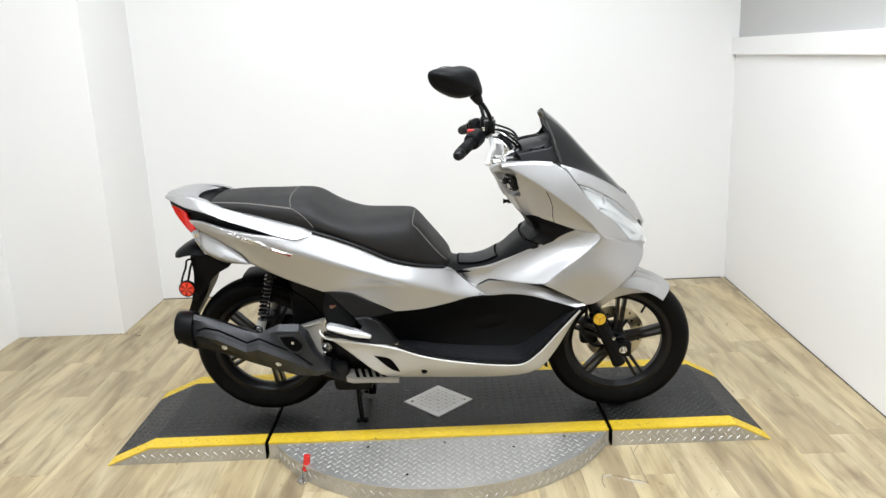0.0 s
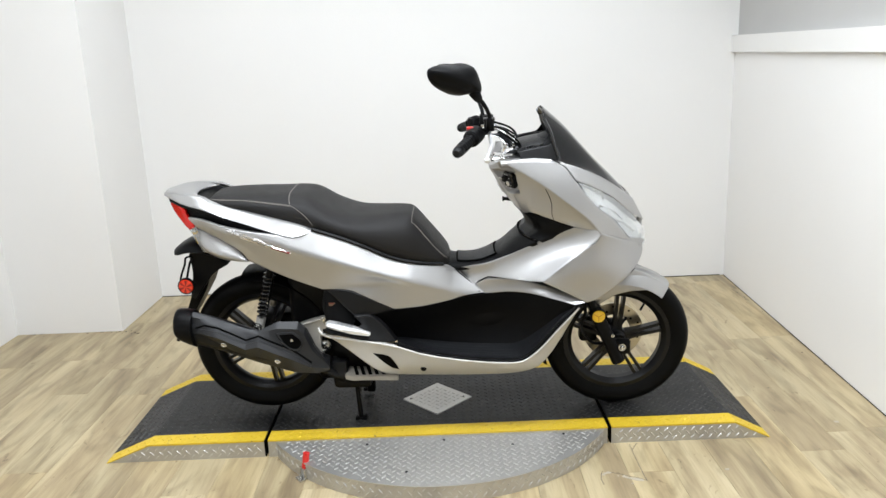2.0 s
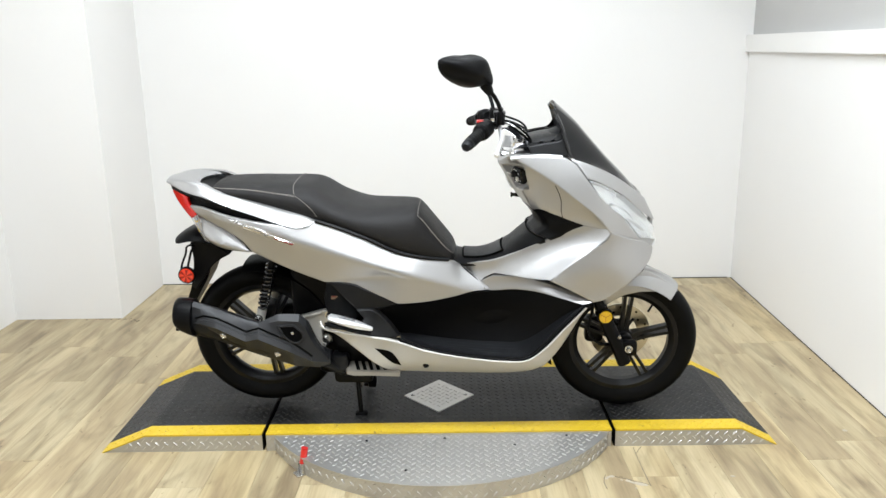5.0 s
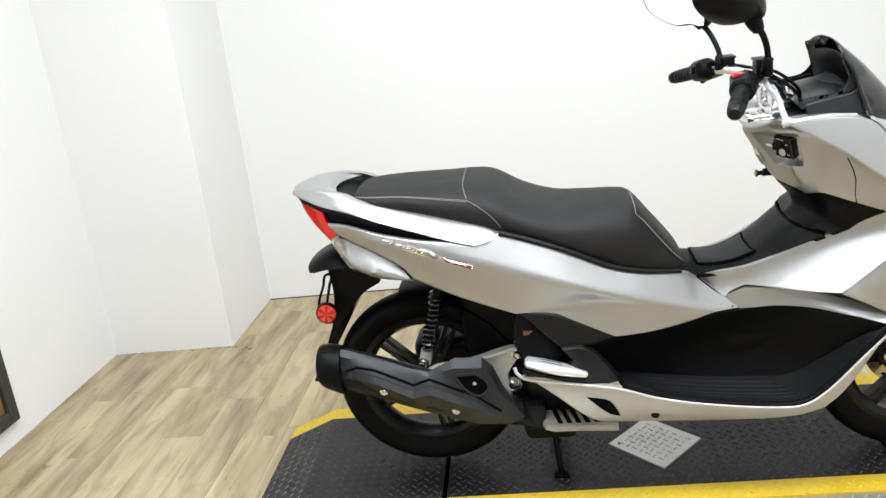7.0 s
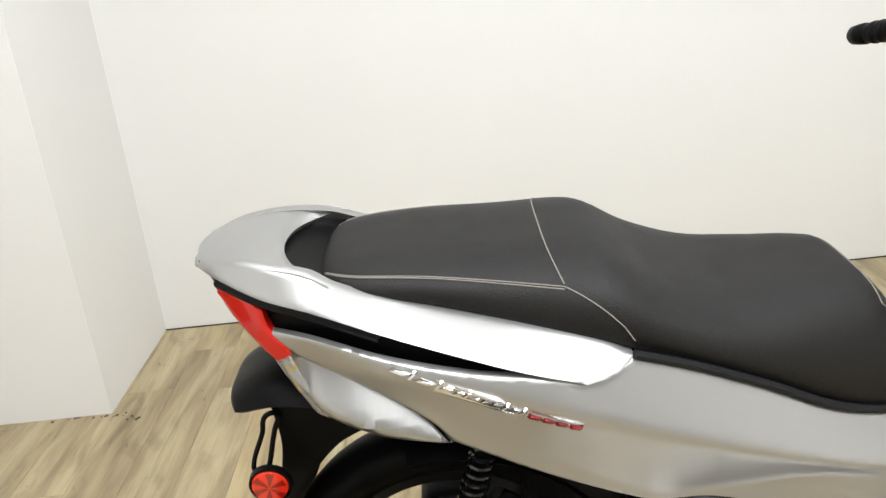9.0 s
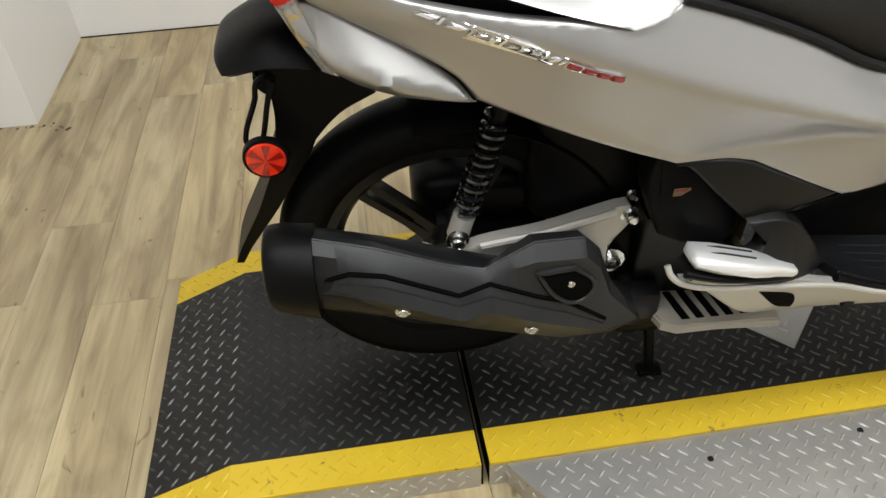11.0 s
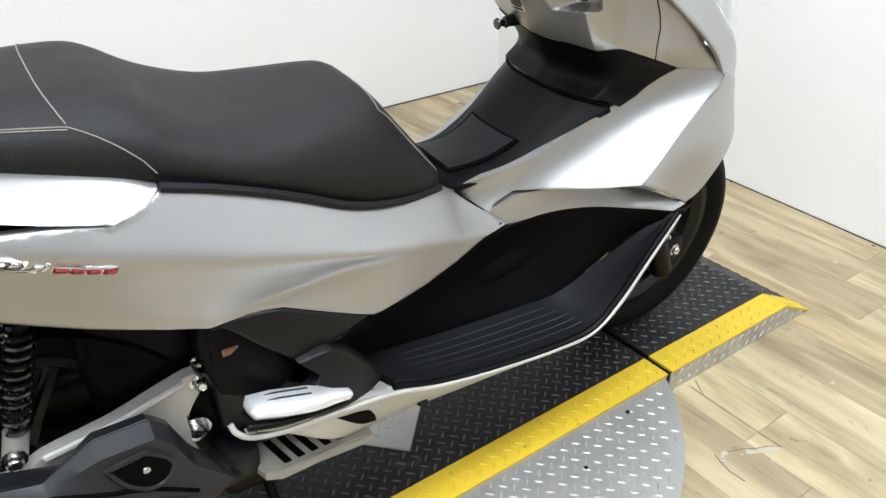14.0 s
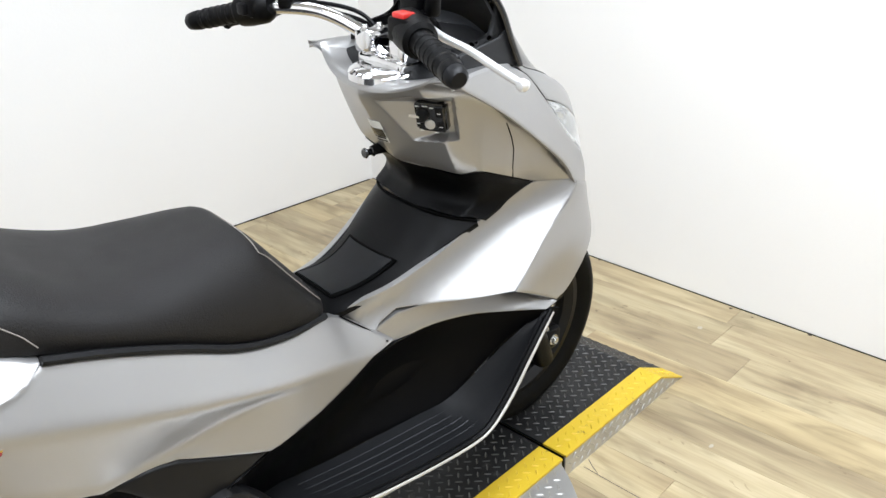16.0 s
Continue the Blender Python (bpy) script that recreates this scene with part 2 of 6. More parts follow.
def curve(pts, n=5, closed=True):
    """Smooth line through control points; a trailing 1 marks a sharp corner."""
    dim = 3
    P = [np.array(p[:dim], float) for p in pts]
    S = [len(p) > dim for p in pts]
    k = len(P)
    out = []
    for i in range(k if closed else k - 1):
        j = (i + 1) % k
        a, b = P[i], P[j]
        d = b - a
        ta = d if (S[i] or (not closed and i == 0)) else (b - P[i - 1]) / 2
        tb = d if (S[j] or (not closed and j == k - 1)) else (P[(j + 1) % k] - a) / 2
        dl = np.linalg.norm(d)
        ta = ta / max(1e-9, np.linalg.norm(ta)) * dl
        tb = tb / max(1e-9, np.linalg.norm(tb)) * dl
        for s in range(n):
            t = s / n
            h1, h2 = 2 * t**3 - 3 * t**2 + 1, t**3 - 2 * t**2 + t
            h3, h4 = -2 * t**3 + 3 * t**2, t**3 - t**2
            out.append(h1 * a + h2 * ta + h3 * b + h4 * tb)
    if not closed:
        out.append(P[-1])
    return out


def spread(ctrl):
    """Half width over the side view: one smooth low-order surface through control points (x, z, w)."""
    C = np.array([c[:3] for c in ctrl], float)
    k = len(C)
    deg = 4 if k >= 26 else 3 if k >= 14 else 2 if k >= 8 else 1
    mid, half = C[:, :2].mean(0), np.abs(C[:, :2] - C[:, :2].mean(0)).max(0) + 1e-6
    powers = [(i, j) for i in range(deg + 1) for j in range(deg + 1 - i)]

    def basis(p):
        q = (np.atleast_2d(p)[:, :2] - mid) / half
        return np.stack([q[:, 0] ** i * q[:, 1] ** j for i, j in powers], 1)

    B = basis(C)
    ridge = np.diag([0.02 * (i + j) for i, j in powers])
    s = np.linalg.solve(B.T @ B + ridge.T @ ridge, B.T @ C[:, 2])
    rest = C[:, 2] - B @ s
    near = 0.085 if np.ptp(C[:, 0]) > 0.4 else 0.05

    def f(x, z):
        d2 = (C[:, 0] - x) ** 2 + (C[:, 1] - z) ** 2
        g = np.exp(-d2 / (2 * near ** 2))
        return float((basis((x, z)) @ s)[0] + g @ rest / max(g.sum(), 0.6))
    return f


def ridged(base, crease):
    """The same flank with soft ridges along the crease lines."""
    def f(x, z):
        best = 1.0
        for a, b in crease:
            a, b, p = np.array(a), np.array(b), np.array((x, z))
            t = np.clip((p - a) @ (b - a) / ((b - a) @ (b - a)), 0, 1)
            best = min(best, np.hypot(*(p - a - t * (b - a))))
        return base(x, z) + 0.008 * max(0.0, 1 - math.sqrt(best * best + 0.00004) / 0.075)
    return f


def panel(pts, inner=(), side=-1, th=0.012, step=0.03, lift=0.0, rim=0.003, n=5, crease=(), wf=None, holes=(), cuts=()):
    """A moulded body panel: an outline in side view, carried on a curved flank, with thickness and a rounded rim."""
    f = ridged(wf or spread(list(pts) + list(inner)), crease)
    line = [np.array(p[:2]) for p in curve(pts, n)]
    line = [p for i, p in enumerate(line) if np.hypot(*(p - line[i - 1])) > 5e-4]
    k = len(line)
    if sum(line[i - 1][0] * line[i][1] - line[i][0] * line[i - 1][1] for i in range(k)) < 0:
        line.reverse()
    bm = bmesh.new()
    outer = [bm.verts.new((p[0], 0, p[1])) for p in line]
    ring = outer
    for dist in ((rim, rim * 2.2) if rim > 0 else ()):
        nxt = []
        for i in range(k):
            d0, d1 = line[i] - line[i - 1], line[(i + 1) % k] - line[i]
            n0 = np.array((-d0[1], d0[0])) / max(1e-9, np.hypot(*d0))
            n1 = np.array((-d1[1], d1[0])) / max(1e-9, np.hypot(*d1))
            m = n0 + n1
            m = m / max(0.35, np.hypot(*m)) * min(1.6, 2 / max(0.35, np.hypot(*m)))
            nxt.append(bm.verts.new((line[i][0] + m[0] * dist, 0, line[i][1] + m[1] * dist)))
        for i in range(k):
            bm.faces.new((ring[i], ring[(i + 1) % k], nxt[(i + 1) % k], nxt[i]))
        ring = nxt
    if holes:
        rims = []
        for h in holes:
            hv = [bm.verts.new((p[0], 0, p[1])) for p in curve(h, n)]
            rims += [bm.edges.new((hv[i - 1], hv[i])) for i in range(len(hv))]
        rims += [bm.edges.get((ring[i - 1], ring[i])) or bm.edges.new((ring[i - 1], ring[i])) for i in range(k)]
        bmesh.ops.triangle_fill(bm, edges=rims, use_beauty=True, normal=(0, -1, 0))
    else:
        face = bm.faces.new(ring)
        bmesh.ops.triangulate(bm, faces=[face], ngon_method="EAR_CLIP")
    for axis in (0, 2):
        lo = min(v.co[axis] for v in bm.verts)
        hi = max(v.co[axis] for v in bm.verts)
        c = math.floor(lo / step) * step + step
        while c < hi:
            co, no = [0, 0, 0], [0, 0, 0]
            co[axis], no[axis] = c, 1
            bmesh.ops.bisect_plane(bm, geom=list(bm.verts) + list(bm.edges) + list(bm.faces), plane_co=co, plane_no=no, dist=8e-4)
            c += step
    for line_ in cuts:
        for (x0, z0), (x1, z1) in zip(line_, line_[1:]):
            near = [fc for fc in bm.faces if x0 - step * 1.5 < fc.calc_center_median().x < x1 + step * 1.5]
            geo = near + list({v for fc in near for v in fc.verts}) + list({e for fc in near for e in fc.edges})
            bmesh.ops.bisect_plane(bm, geom=geo, plane_co=(x0, 0, z0), plane_no=(z0 - z1, 0, x1 - x0), dist=8e-4)
    bmesh.ops.remove_doubles(bm, verts=bm.verts, dist=8e-4)
    back = list(bm.faces)
    ex = bmesh.ops.extrude_face_region(bm, geom=back, use_keep_orig=True)
    newv = {g for g in ex["geom"] if isinstance(g, bmesh.types.BMVert)}
    low = set()
    for v in newv:
        if any(len(e.link_faces) > 1 and any(w not in newv for fc in e.link_faces for w in fc.verts) for e in v.link_edges):
            low.add(v)
    for v in bm.verts:
        w = f(v.co.x, v.co.z) + lift
        if v in newv:
            v.co.y = side * (w - (rim * 0.55 if v in low else 0))
        else:
            v.co.y = side * (w - th)
    return bm


def grid(rows, close_u=False, close_v=False, caps=False):
    """A skin over rows of points."""
    bm = bmesh.new()
    V = [[bm.verts.new(p) for p in r] for r in rows]
    R, C = len(V), len(V[0])
    for i in range(R if close_v else R - 1):
        for j in range(C if close_u else C - 1):
            q = (V[i][j], V[i][(j + 1) % C], V[(i + 1) % R][(j + 1) % C], V[(i + 1) % R][j])
            bm.faces.new(q)
    if caps:
        bm.faces.new(V[0][::-1])
        bm.faces.new(V[-1])
    return bm


def join(*bms):
    out = bmesh.new()
    for b in bms:
        me = bpy.data.meshes.new("tmp")
        b.to_mesh(me)
        b.free()
        out.from_mesh(me)
        bpy.data.meshes.remove(me)
    return out


def tube(pts, r, k=8, taper=None, closed=False):
    """A round bar along a line of points."""
    P = [Vector(p) for p in pts]
    rows = []
    up = None
    for i, p in enumerate(P):
        a = P[i - 1] if (i or closed) else p
        b = P[(i + 1) % len(P)] if (closed or i < len(P) - 1) else p
        d = (b - a).normalized()
        if up is None:
            up = d.orthogonal().normalized()
        up = (up - d * up.dot(d)).normalized()
        s = d.cross(up)
        rr = r if taper is None else r + (taper - r) * i / (len(P) - 1)
        rows.append([p + (up * math.cos(2 * math.pi * j / k) + s * math.sin(2 * math.pi * j / k)) * rr for j in range(k)])
    return grid(rows, close_u=True, close_v=closed, caps=not closed)


def arc_line(pts, n=6, closed=False):
    return [tuple(p) for p in curve(pts, n, closed)]


def lathe(profile, center, n=48, axis="y"):
    """Turns (radius, offset) pairs round an axis through center."""
    rows = []
    for i in range(n):
        a = 2 * math.pi * i / n
        c, s = math.cos(a), math.sin(a)
        row = []
        for r, o in profile:
            p = {"y": (r * c, o, r * s), "x": (o, r * c, r * s), "z": (r * c, r * s, o)}[axis]
            row.append(Vector(center) + Vector(p))
        rows.append(row)
    bm = grid(rows, close_v=True)
    return bm


def aim(bm, origin, direction):
    """Turns a form built along z to point along a direction, and moves it to origin."""
    q = Vector((0, 0, 1)).rotation_difference(Vector(direction).normalized())
    bmesh.ops.transform(bm, matrix=Matrix.Translation(origin) @ q.to_matrix().to_4x4(), verts=bm.verts)
    return bm


def bolt(origin, direction=(0, -1, 0), r=0.008, h=0.006):
    return aim(lathe([(0.0, h), (r * 0.5, h), (r * 0.55, h * 0.75), (r * 0.8, h), (r, h * 0.7), (r, 0), (r * 1.5, 0), (r * 1.5, -0.002), (0, -0.002)], (0, 0, 0), 12, "z"), origin, direction)


# ---- the room ----
XL, XR, YB, YF = -2.2, 1.60, 1.99, -5.6
JX, JY = -1.65, 1.395
TH = 0.12


def wall_box(name, *a, material=WALL, label="smooth white painted wall"):
    return solid(name, box(*a), material, label, "wall", "structure")


solid("floor", box(XL - TH, 2.4, YF - TH, YB + TH, -0.08, -0.004), SUBFLOOR, "floor of pale oak vinyl planks", "floor", "structure")
wall_box("wall_north", JX - TH, 2.4, YB, YB + TH, -0.08, CEIL)
wall_box("wall_jog_side", JX - TH, JX, JY, YB, -0.08, CEIL)
wall_box("wall_jog_front", XL - TH, JX - TH, JY, JY + TH, -0.08, CEIL)
wall_box("wall_west", XL - TH, XL, YF - TH, JY, -0.08, CEIL)
# Unseen wall, kept white to brighten reflections on the scooter's near side.
wall_box("wall_south", XL, 2.4, YF - TH, YF, -0.08, CEIL, material=WALL, label="white wall out of view, closing the room")


def slanted(x_off0, x_off1, z0, z1):
    """East wall: its foot runs slightly towards the room at the near end; the ledge is tilted that way to fit the
    camera's view.
    """
    bm = bmesh.new()
    def xe(y):
        return 1.62 + 0.052 * y
    for z in (z0, z1):
        for y, o in ((YF, x_off0), (YB, x_off0), (YB, x_off1), (YF, x_off1)):
            bm.verts.new((xe(y) + o, y, z - (.002 + .009 * (YB - y) if 1 < z < 2 else 0)))
    bm.verts.ensure_lookup_table()
    v = bm.verts
    for q in ((0, 1, 2, 3), (4, 5, 6, 7), (0, 1, 5, 4), (1, 2, 6, 5), (2, 3, 7, 6), (3, 0, 4, 7)):
        bm.faces.new([v[i] for i in q])
    return bm


solid("wall_east", slanted(0, 0.2, -0.08, 1.30), WALL, "white painted low wall below a ledge", "wall", "structure")
solid("wall_east_upper", slanted(0.015, 0.2, 1.39, CEIL), GREYWALL, "greyish wall above the ledge", "wall", "structure")
solid("trim_ledge", slanted(-0.022, 0.2, 1.30, 1.39), LEDGE, "white painted ledge board capping the low wall", "trim", "structure")
# Unseen; its grey is set to bounce light onto upward faces.
solid("ceiling", box(XL - TH, 2.4, YF - TH, YB + TH, CEIL, CEIL + 0.1), CEILING, "plain grey ceiling, out of view", "ceiling", "structure")


def unseen_ceiling_light(x, y, w, d, watts):
    t = thing("unseen_ceiling_light", pose(x, y, CEIL - 0.03), "assumed rectangular ceiling light panel out of view, switched on", "ceiling light", "ceiling lights")
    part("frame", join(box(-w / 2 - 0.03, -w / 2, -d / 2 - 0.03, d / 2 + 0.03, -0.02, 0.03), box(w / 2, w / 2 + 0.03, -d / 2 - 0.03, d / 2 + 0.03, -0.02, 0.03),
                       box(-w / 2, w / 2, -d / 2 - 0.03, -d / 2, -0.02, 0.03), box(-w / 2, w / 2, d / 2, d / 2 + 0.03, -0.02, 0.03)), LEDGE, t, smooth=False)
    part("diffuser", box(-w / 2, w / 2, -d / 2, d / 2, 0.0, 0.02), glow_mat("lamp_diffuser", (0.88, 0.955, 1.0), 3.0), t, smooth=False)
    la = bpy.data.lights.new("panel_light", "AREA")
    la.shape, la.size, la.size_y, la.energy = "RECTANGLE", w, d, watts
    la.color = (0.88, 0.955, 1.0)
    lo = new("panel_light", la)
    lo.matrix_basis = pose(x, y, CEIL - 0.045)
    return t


# Added lamps out of view, placed so light and reflections fall right on the scooter.
unseen_ceiling_light(-0.85, 0.85, 1.2, 0.6, LAMP_W * 0.3)
unseen_ceiling_light(0.65, 0.85, 1.2, 0.6, LAMP_W * 0.3)
unseen_ceiling_light(-0.75, -0.68, 1.2, 0.6, LAMP_W * 1.35)
unseen_ceiling_light(0.65, -0.68, 1.2, 0.6, LAMP_W * 1.35)
unseen_ceiling_light(-0.80, -2.4, 1.2, 0.6, LAMP_W * 0.7)
unseen_ceiling_light(0.65, -2.4, 1.2, 0.6, LAMP_W * 0.6)

# framed print on the west wall
pf = thing("picture_frame", pose(XL, 0.36, 0.085), "dark framed brown print hung low on the wall", "picture")
part("frame", join(box(0, 0.025, 0.25, 0.3, 0, 0.9, bevel=0.004), box(0, 0.025, -0.3, -0.25, 0, 0.9, bevel=0.004),
                   box(0, 0.025, -0.25, 0.25, 0, 0.05, bevel=0.004), box(0, 0.025, -0.25, 0.25, 0.85, 0.9, bevel=0.004)), FRAMEDARK, pf, smooth=False)
part("print", box(0.0, 0.01, -0.25, 0.25, 0.05, 0.85), PICTURE, pf, smooth=False)


# ---- turntable platform ----
PX, RX, PD, YS = 0.595, 1.155, 0.605, 0.066      # half middle section, ramp tip, depth, yellow strip
CREST_L, CREST_R = -1.0, 1.03      # where the ramps begin to fall


def top_z(x):
    """Height of the deck at x: level, then falling along the ramp to its tip."""
    if CREST_L < x < CREST_R:
        return H
    return H * (RX - x) / (RX - CREST_R) if x > 0 else H * (RX + x) / (RX + CREST_L)


def lugs(bm, spots, h=0.0022, long=0.0255, wide=0.0074):
    """Raised lozenge treads: each a little six-sided mound, turned one way and then the other."""
    for p, ux, uy, up, flip in spots:
        a = (ux + uy * flip).normalized()
        b = up.cross(a)
        q = [p + a * long / 2, p + a * long * 0.17 + b * wide / 2, p - a * long * 0.17 + b * wide / 2, p - a * long / 2,
             p - a * long * 0.17 - b * wide / 2, p + a * long * 0.17 - b * wide / 2]
        lo = [bm.verts.new(v - up * 0.0015) for v in q]
        t1 = bm.verts.new(p + a * long * 0.24 + up * h)
        t2 = bm.verts.new(p - a * long * 0.24 + up * h)
        for f in ((lo[0], lo[1], t1), (lo[1], lo[2], t2, t1), (lo[2], lo[3], t2), (lo[3], lo[4], t2), (lo[4], lo[5], t1, t2), (lo[5], lo[0], t1)):
            bm.faces.new(f)
    return bm


def tread_spots(x0, x1, y0, y1, keep=None, zf=top_z, pitch=0.0155):
    spots = []
    i0, i1 = math.ceil(x0 / pitch), math.floor(x1 / pitch)
    for i in range(i0, i1 + 1):
        for j in range(math.ceil(y0 / pitch), math.floor(y1 / pitch) + 1):
            x, y = i * pitch, j * pitch
            if (i + j) % 2:
                continue
            if keep is not None and not keep(x, y):
                continue
            z = zf(x)
            d = (zf(x + 0.002) - zf(x - 0.002)) / 0.004
            ux = Vector((1, 0, d)).normalized()
            uy = Vector((0, 1, 0))
            spots.append((Vector((x, y, z)), ux, uy, ux.cross(uy), 1 if i % 2 else -1))
    return spots


def face_spots(x0, x1, pitch=0.0155):
    """Treads on the upright front plate."""
    spots = []
    for i in range(math.ceil(x0 / pitch), math.floor(x1 / pitch) + 1):
        for j in range(1, 5):
            x, z = i * pitch, j * pitch - 0.002
            if (i + j) % 2 == 0 and z + 0.011 < top_z(x) and x0 + 0.012 < x < x1 - 0.012:
                spots.append((Vector((x, 0.0, z)), Vector((1, 0, 0)), Vector((0, 0, 1)), Vector((0, -1, 0)), 1 if i % 2 else -1))
    return spots


def deck_piece(x0, x1, y0, y1, under=0.006, zoff=0.0):
    """A strip of deck plate that follows the ramp."""
    xs = sorted({x0, x1, *[c for c in (CREST_L, CREST_R) if x0 < c < x1]})
    rows = []
    for x in xs:
        z = top_z(x) + zoff
        rows.append([(x, y0, z), (x, y1, z), (x, y1, max(-0.003, z - under)), (x, y0, max(-0.003, z - under))])
    return grid(rows, close_u=True, caps=True)


def side_plate(x0, x1, y, th=0.004):
    xs = sorted({x0, x1, *[c for c in (CREST_L, CREST_R) if x0 < c < x1]})
    rows = [[(x, y, 0), (x, y, top_z(x) - 0.001), (x, y + th, top_z(x) - 0.001), (x, y + th, 0)] for x in xs]
    return grid(rows, close_u=True, caps=True)


def platform_section(name, x0, x1, label):
    t = thing(name, pose(0, 0, 0), label, "platform", "turntable platform sections")
    front = part("front_plate", side_plate(x0, x1, 0.0), PLATE, t, "bare steel diamond plate edge", smooth=False)
    part("tread", lugs(bmesh.new(), face_spots(x0, x1)), PLATE, front, smooth=False)["kind"] = "stuff"
    part("back_plate", side_plate(x0, x1, PD - 0.004), PLATE, t, smooth=False)
    for nm, a, b, mt, lb in (("yellow_strip", -0.002, YS, YELLOW, "scuffed yellow painted diamond plate strip"), ("deck", YS, PD - YS, TREADBLACK, "worn black painted diamond plate"),
                             ("yellow_strip", PD - YS, PD + 0.002, YELLOW, "scuffed yellow painted diamond plate strip")):
        ob = part(nm, deck_piece(x0, x1, a, b), mt, t, lb, smooth=False)
        ok = (lambda x, y: not (abs(x) / 0.132 + abs(y - 0.280) / 0.14 < 1.0)) if nm == "deck" else None
        tr = part("tread", lugs(bmesh.new(), tread_spots(x0 + 0.008, x1 - 0.008, a + 0.008, b - 0.008, ok)), TREADLUG if nm == "deck" else mt, ob, smooth=False)
        tr["kind"] = "stuff"
    # Inner end faces are near-black, painting the shade between the sections.
    for x in (x0, x1):
        if abs(x) < 0.7:
            part("end_plate", box(min(x, x - 0.004 * np.sign(x)), max(x, x - 0.004 * np.sign(x)), 0.004, PD - 0.004, 0, H - 0.007), DARKGAP, t, smooth=False)
    return t


mid = platform_section("platform_middle", -PX + 0.007, PX - 0.007, "low black diamond plate platform with yellow edges")
platform_section("platform_ramp", -RX, -PX - 0.007, "black diamond plate ramp with yellow edges on the floor")
platform_section("platform_ramp", PX + 0.007, RX, "black diamond plate ramp with yellow edges on the floor")

# bare steel diamond set in the middle of the deck
bm = bmesh.new()
q = [(-0.132, 0.280), (0, 0.140), (0.132, 0.280), (0, 0.420)]
lo = [bm.verts.new((x, y, H - 0.002)) for x, y in q]
hi = [bm.verts.new((x * 0.985, 0.280 + (y - 0.280) * 0.985, H + 0.0035)) for x, y in q]
bm.faces.new(hi)
for i in range(4):
    bm.faces.new((lo[i], lo[(i + 1) % 4], hi[(i + 1) % 4], hi[i]))
ins = part("diamond_inset", bm, PLATE, mid, "bare steel diamond plate lozenge", smooth=False)
lg = lugs(bmesh.new(), tread_spots(-0.13, 0.13, 0.12, 0.41, lambda x, y: abs(x) / 0.132 + abs(y - 0.280) / 0.14 < 0.86, lambda x: H + 0.0035))
part("tread", lg, PLATE, ins, smooth=False)["kind"] = "stuff"
for sx in (-0.10, 0.10):
    part("rivet", lathe([(0, 0.004), (0.004, 0.003), (0.006, 0)], (sx, 0.280, H + 0.0035), 10, "z"), STEEL, ins)

# round steel front apron of the turntable
CX, CY, CR, CZ = 0.009, 0.328, 0.659, 0.0585
ap = thing("turntable_apron", pose(0, 0, 0), "rounded bare steel diamond plate apron in front of the platform", "platform")


def disc_part(z0, z1, r, y_cut=-0.003, n=60):
    a0 = math.asin((CY - y_cut) / r)
    pts = [(CX + r * math.cos(a), CY - r * math.sin(a)) for a in np.linspace(a0, math.pi - a0, n)]
    rows = [[(x, y, z) for x, y in pts] for z in (z0, z1)]
    b = grid(rows)
    b.verts.ensure_lookup_table()
    vs = list(b.verts)
    b.faces.new(vs[:n])
    b.faces.new(vs[n:])
    b.faces.new((vs[0], vs[n], vs[2 * n - 1], vs[n - 1]))
    return b


part("apron_top", disc_part(CZ - 0.005, CZ, CR), PLATE, ap, smooth=False)
part("apron_skirt", disc_part(0.0, CZ - 0.0052, CR - 0.003), PLATE, ap, angle=30)
part("tread", lugs(bmesh.new(), tread_spots(-0.55, 0.55, -0.34, -0.008, lambda x, y: math.hypot(x - CX, y - CY) < CR - 0.016, lambda x: CZ)), PLATE, ap, smooth=False)["kind"] = "stuff"
sp = []
for i in range(90):
    a = math.radians(31 + i * 1.35)
    for j in range(1, 4):
        if (i + j) % 2:
            continue
        d = Vector((math.cos(a), -math.sin(a), 0))
        sp.append((Vector((CX, CY, 0.0155 * j)) + d * (CR - 0.003), Vector((math.sin(a), math.cos(a), 0)), Vector((0, 0, 1)), d, 1 if i % 2 else -1))
part("tread", lugs(bmesh.new(), sp), PLATE, ap, smooth=False)["kind"] = "stuff"
for x, y in ((-0.44, -0.10), (-0.24, -0.05), (0.02, -0.04), (0.25, -0.09), (0.43, -0.03), (-0.10, -0.24)):
    part("rivet", lathe([(0, 0.003), (0.004, 0.0025), (0.0055, 0)], (x, y, CZ), 10, "z"), DARKGREY, ap)

# toggle clamp with a red handle
tc = thing("toggle_clamp", pose(-0.437, -0.148, 0, 0, 0, 38), "steel toggle clamp with a red rubber handle on the floor", "clamp")
part("base", join(box(-0.03, 0.05, -0.018, 0.018, 0.0, 0.006, bevel=0.001), box(-0.012, 0.03, -0.016, -0.011, 0.006, 0.04, bevel=0.001), box(-0.012, 0.03, 0.011, 0.016, 0.006, 0.04, bevel=0.001)), STEEL, tc, smooth=False)
part("arm", tube([(0.02, 0, 0.03), (0.06, 0, 0.034), (0.075, 0, 0.02)], 0.006), STEEL, tc)
part("lever", tube([(-0.002, 0, 0.02), (0.003, 0, 0.05)], 0.005), STEEL, tc)
part("grip", tube([(0.000, 0, 0.036), (0.003, 0, 0.05), (0.007, 0, 0.072), (0.009, 0, 0.083), (0.010, 0, 0.087)], 0.0112, 12), REDPAINT, tc, "red rubber grip")
part("pin", tube([(0.01, -0.02, 0.03), (0.01, 0.02, 0.03)], 0.004), STEEL, tc)


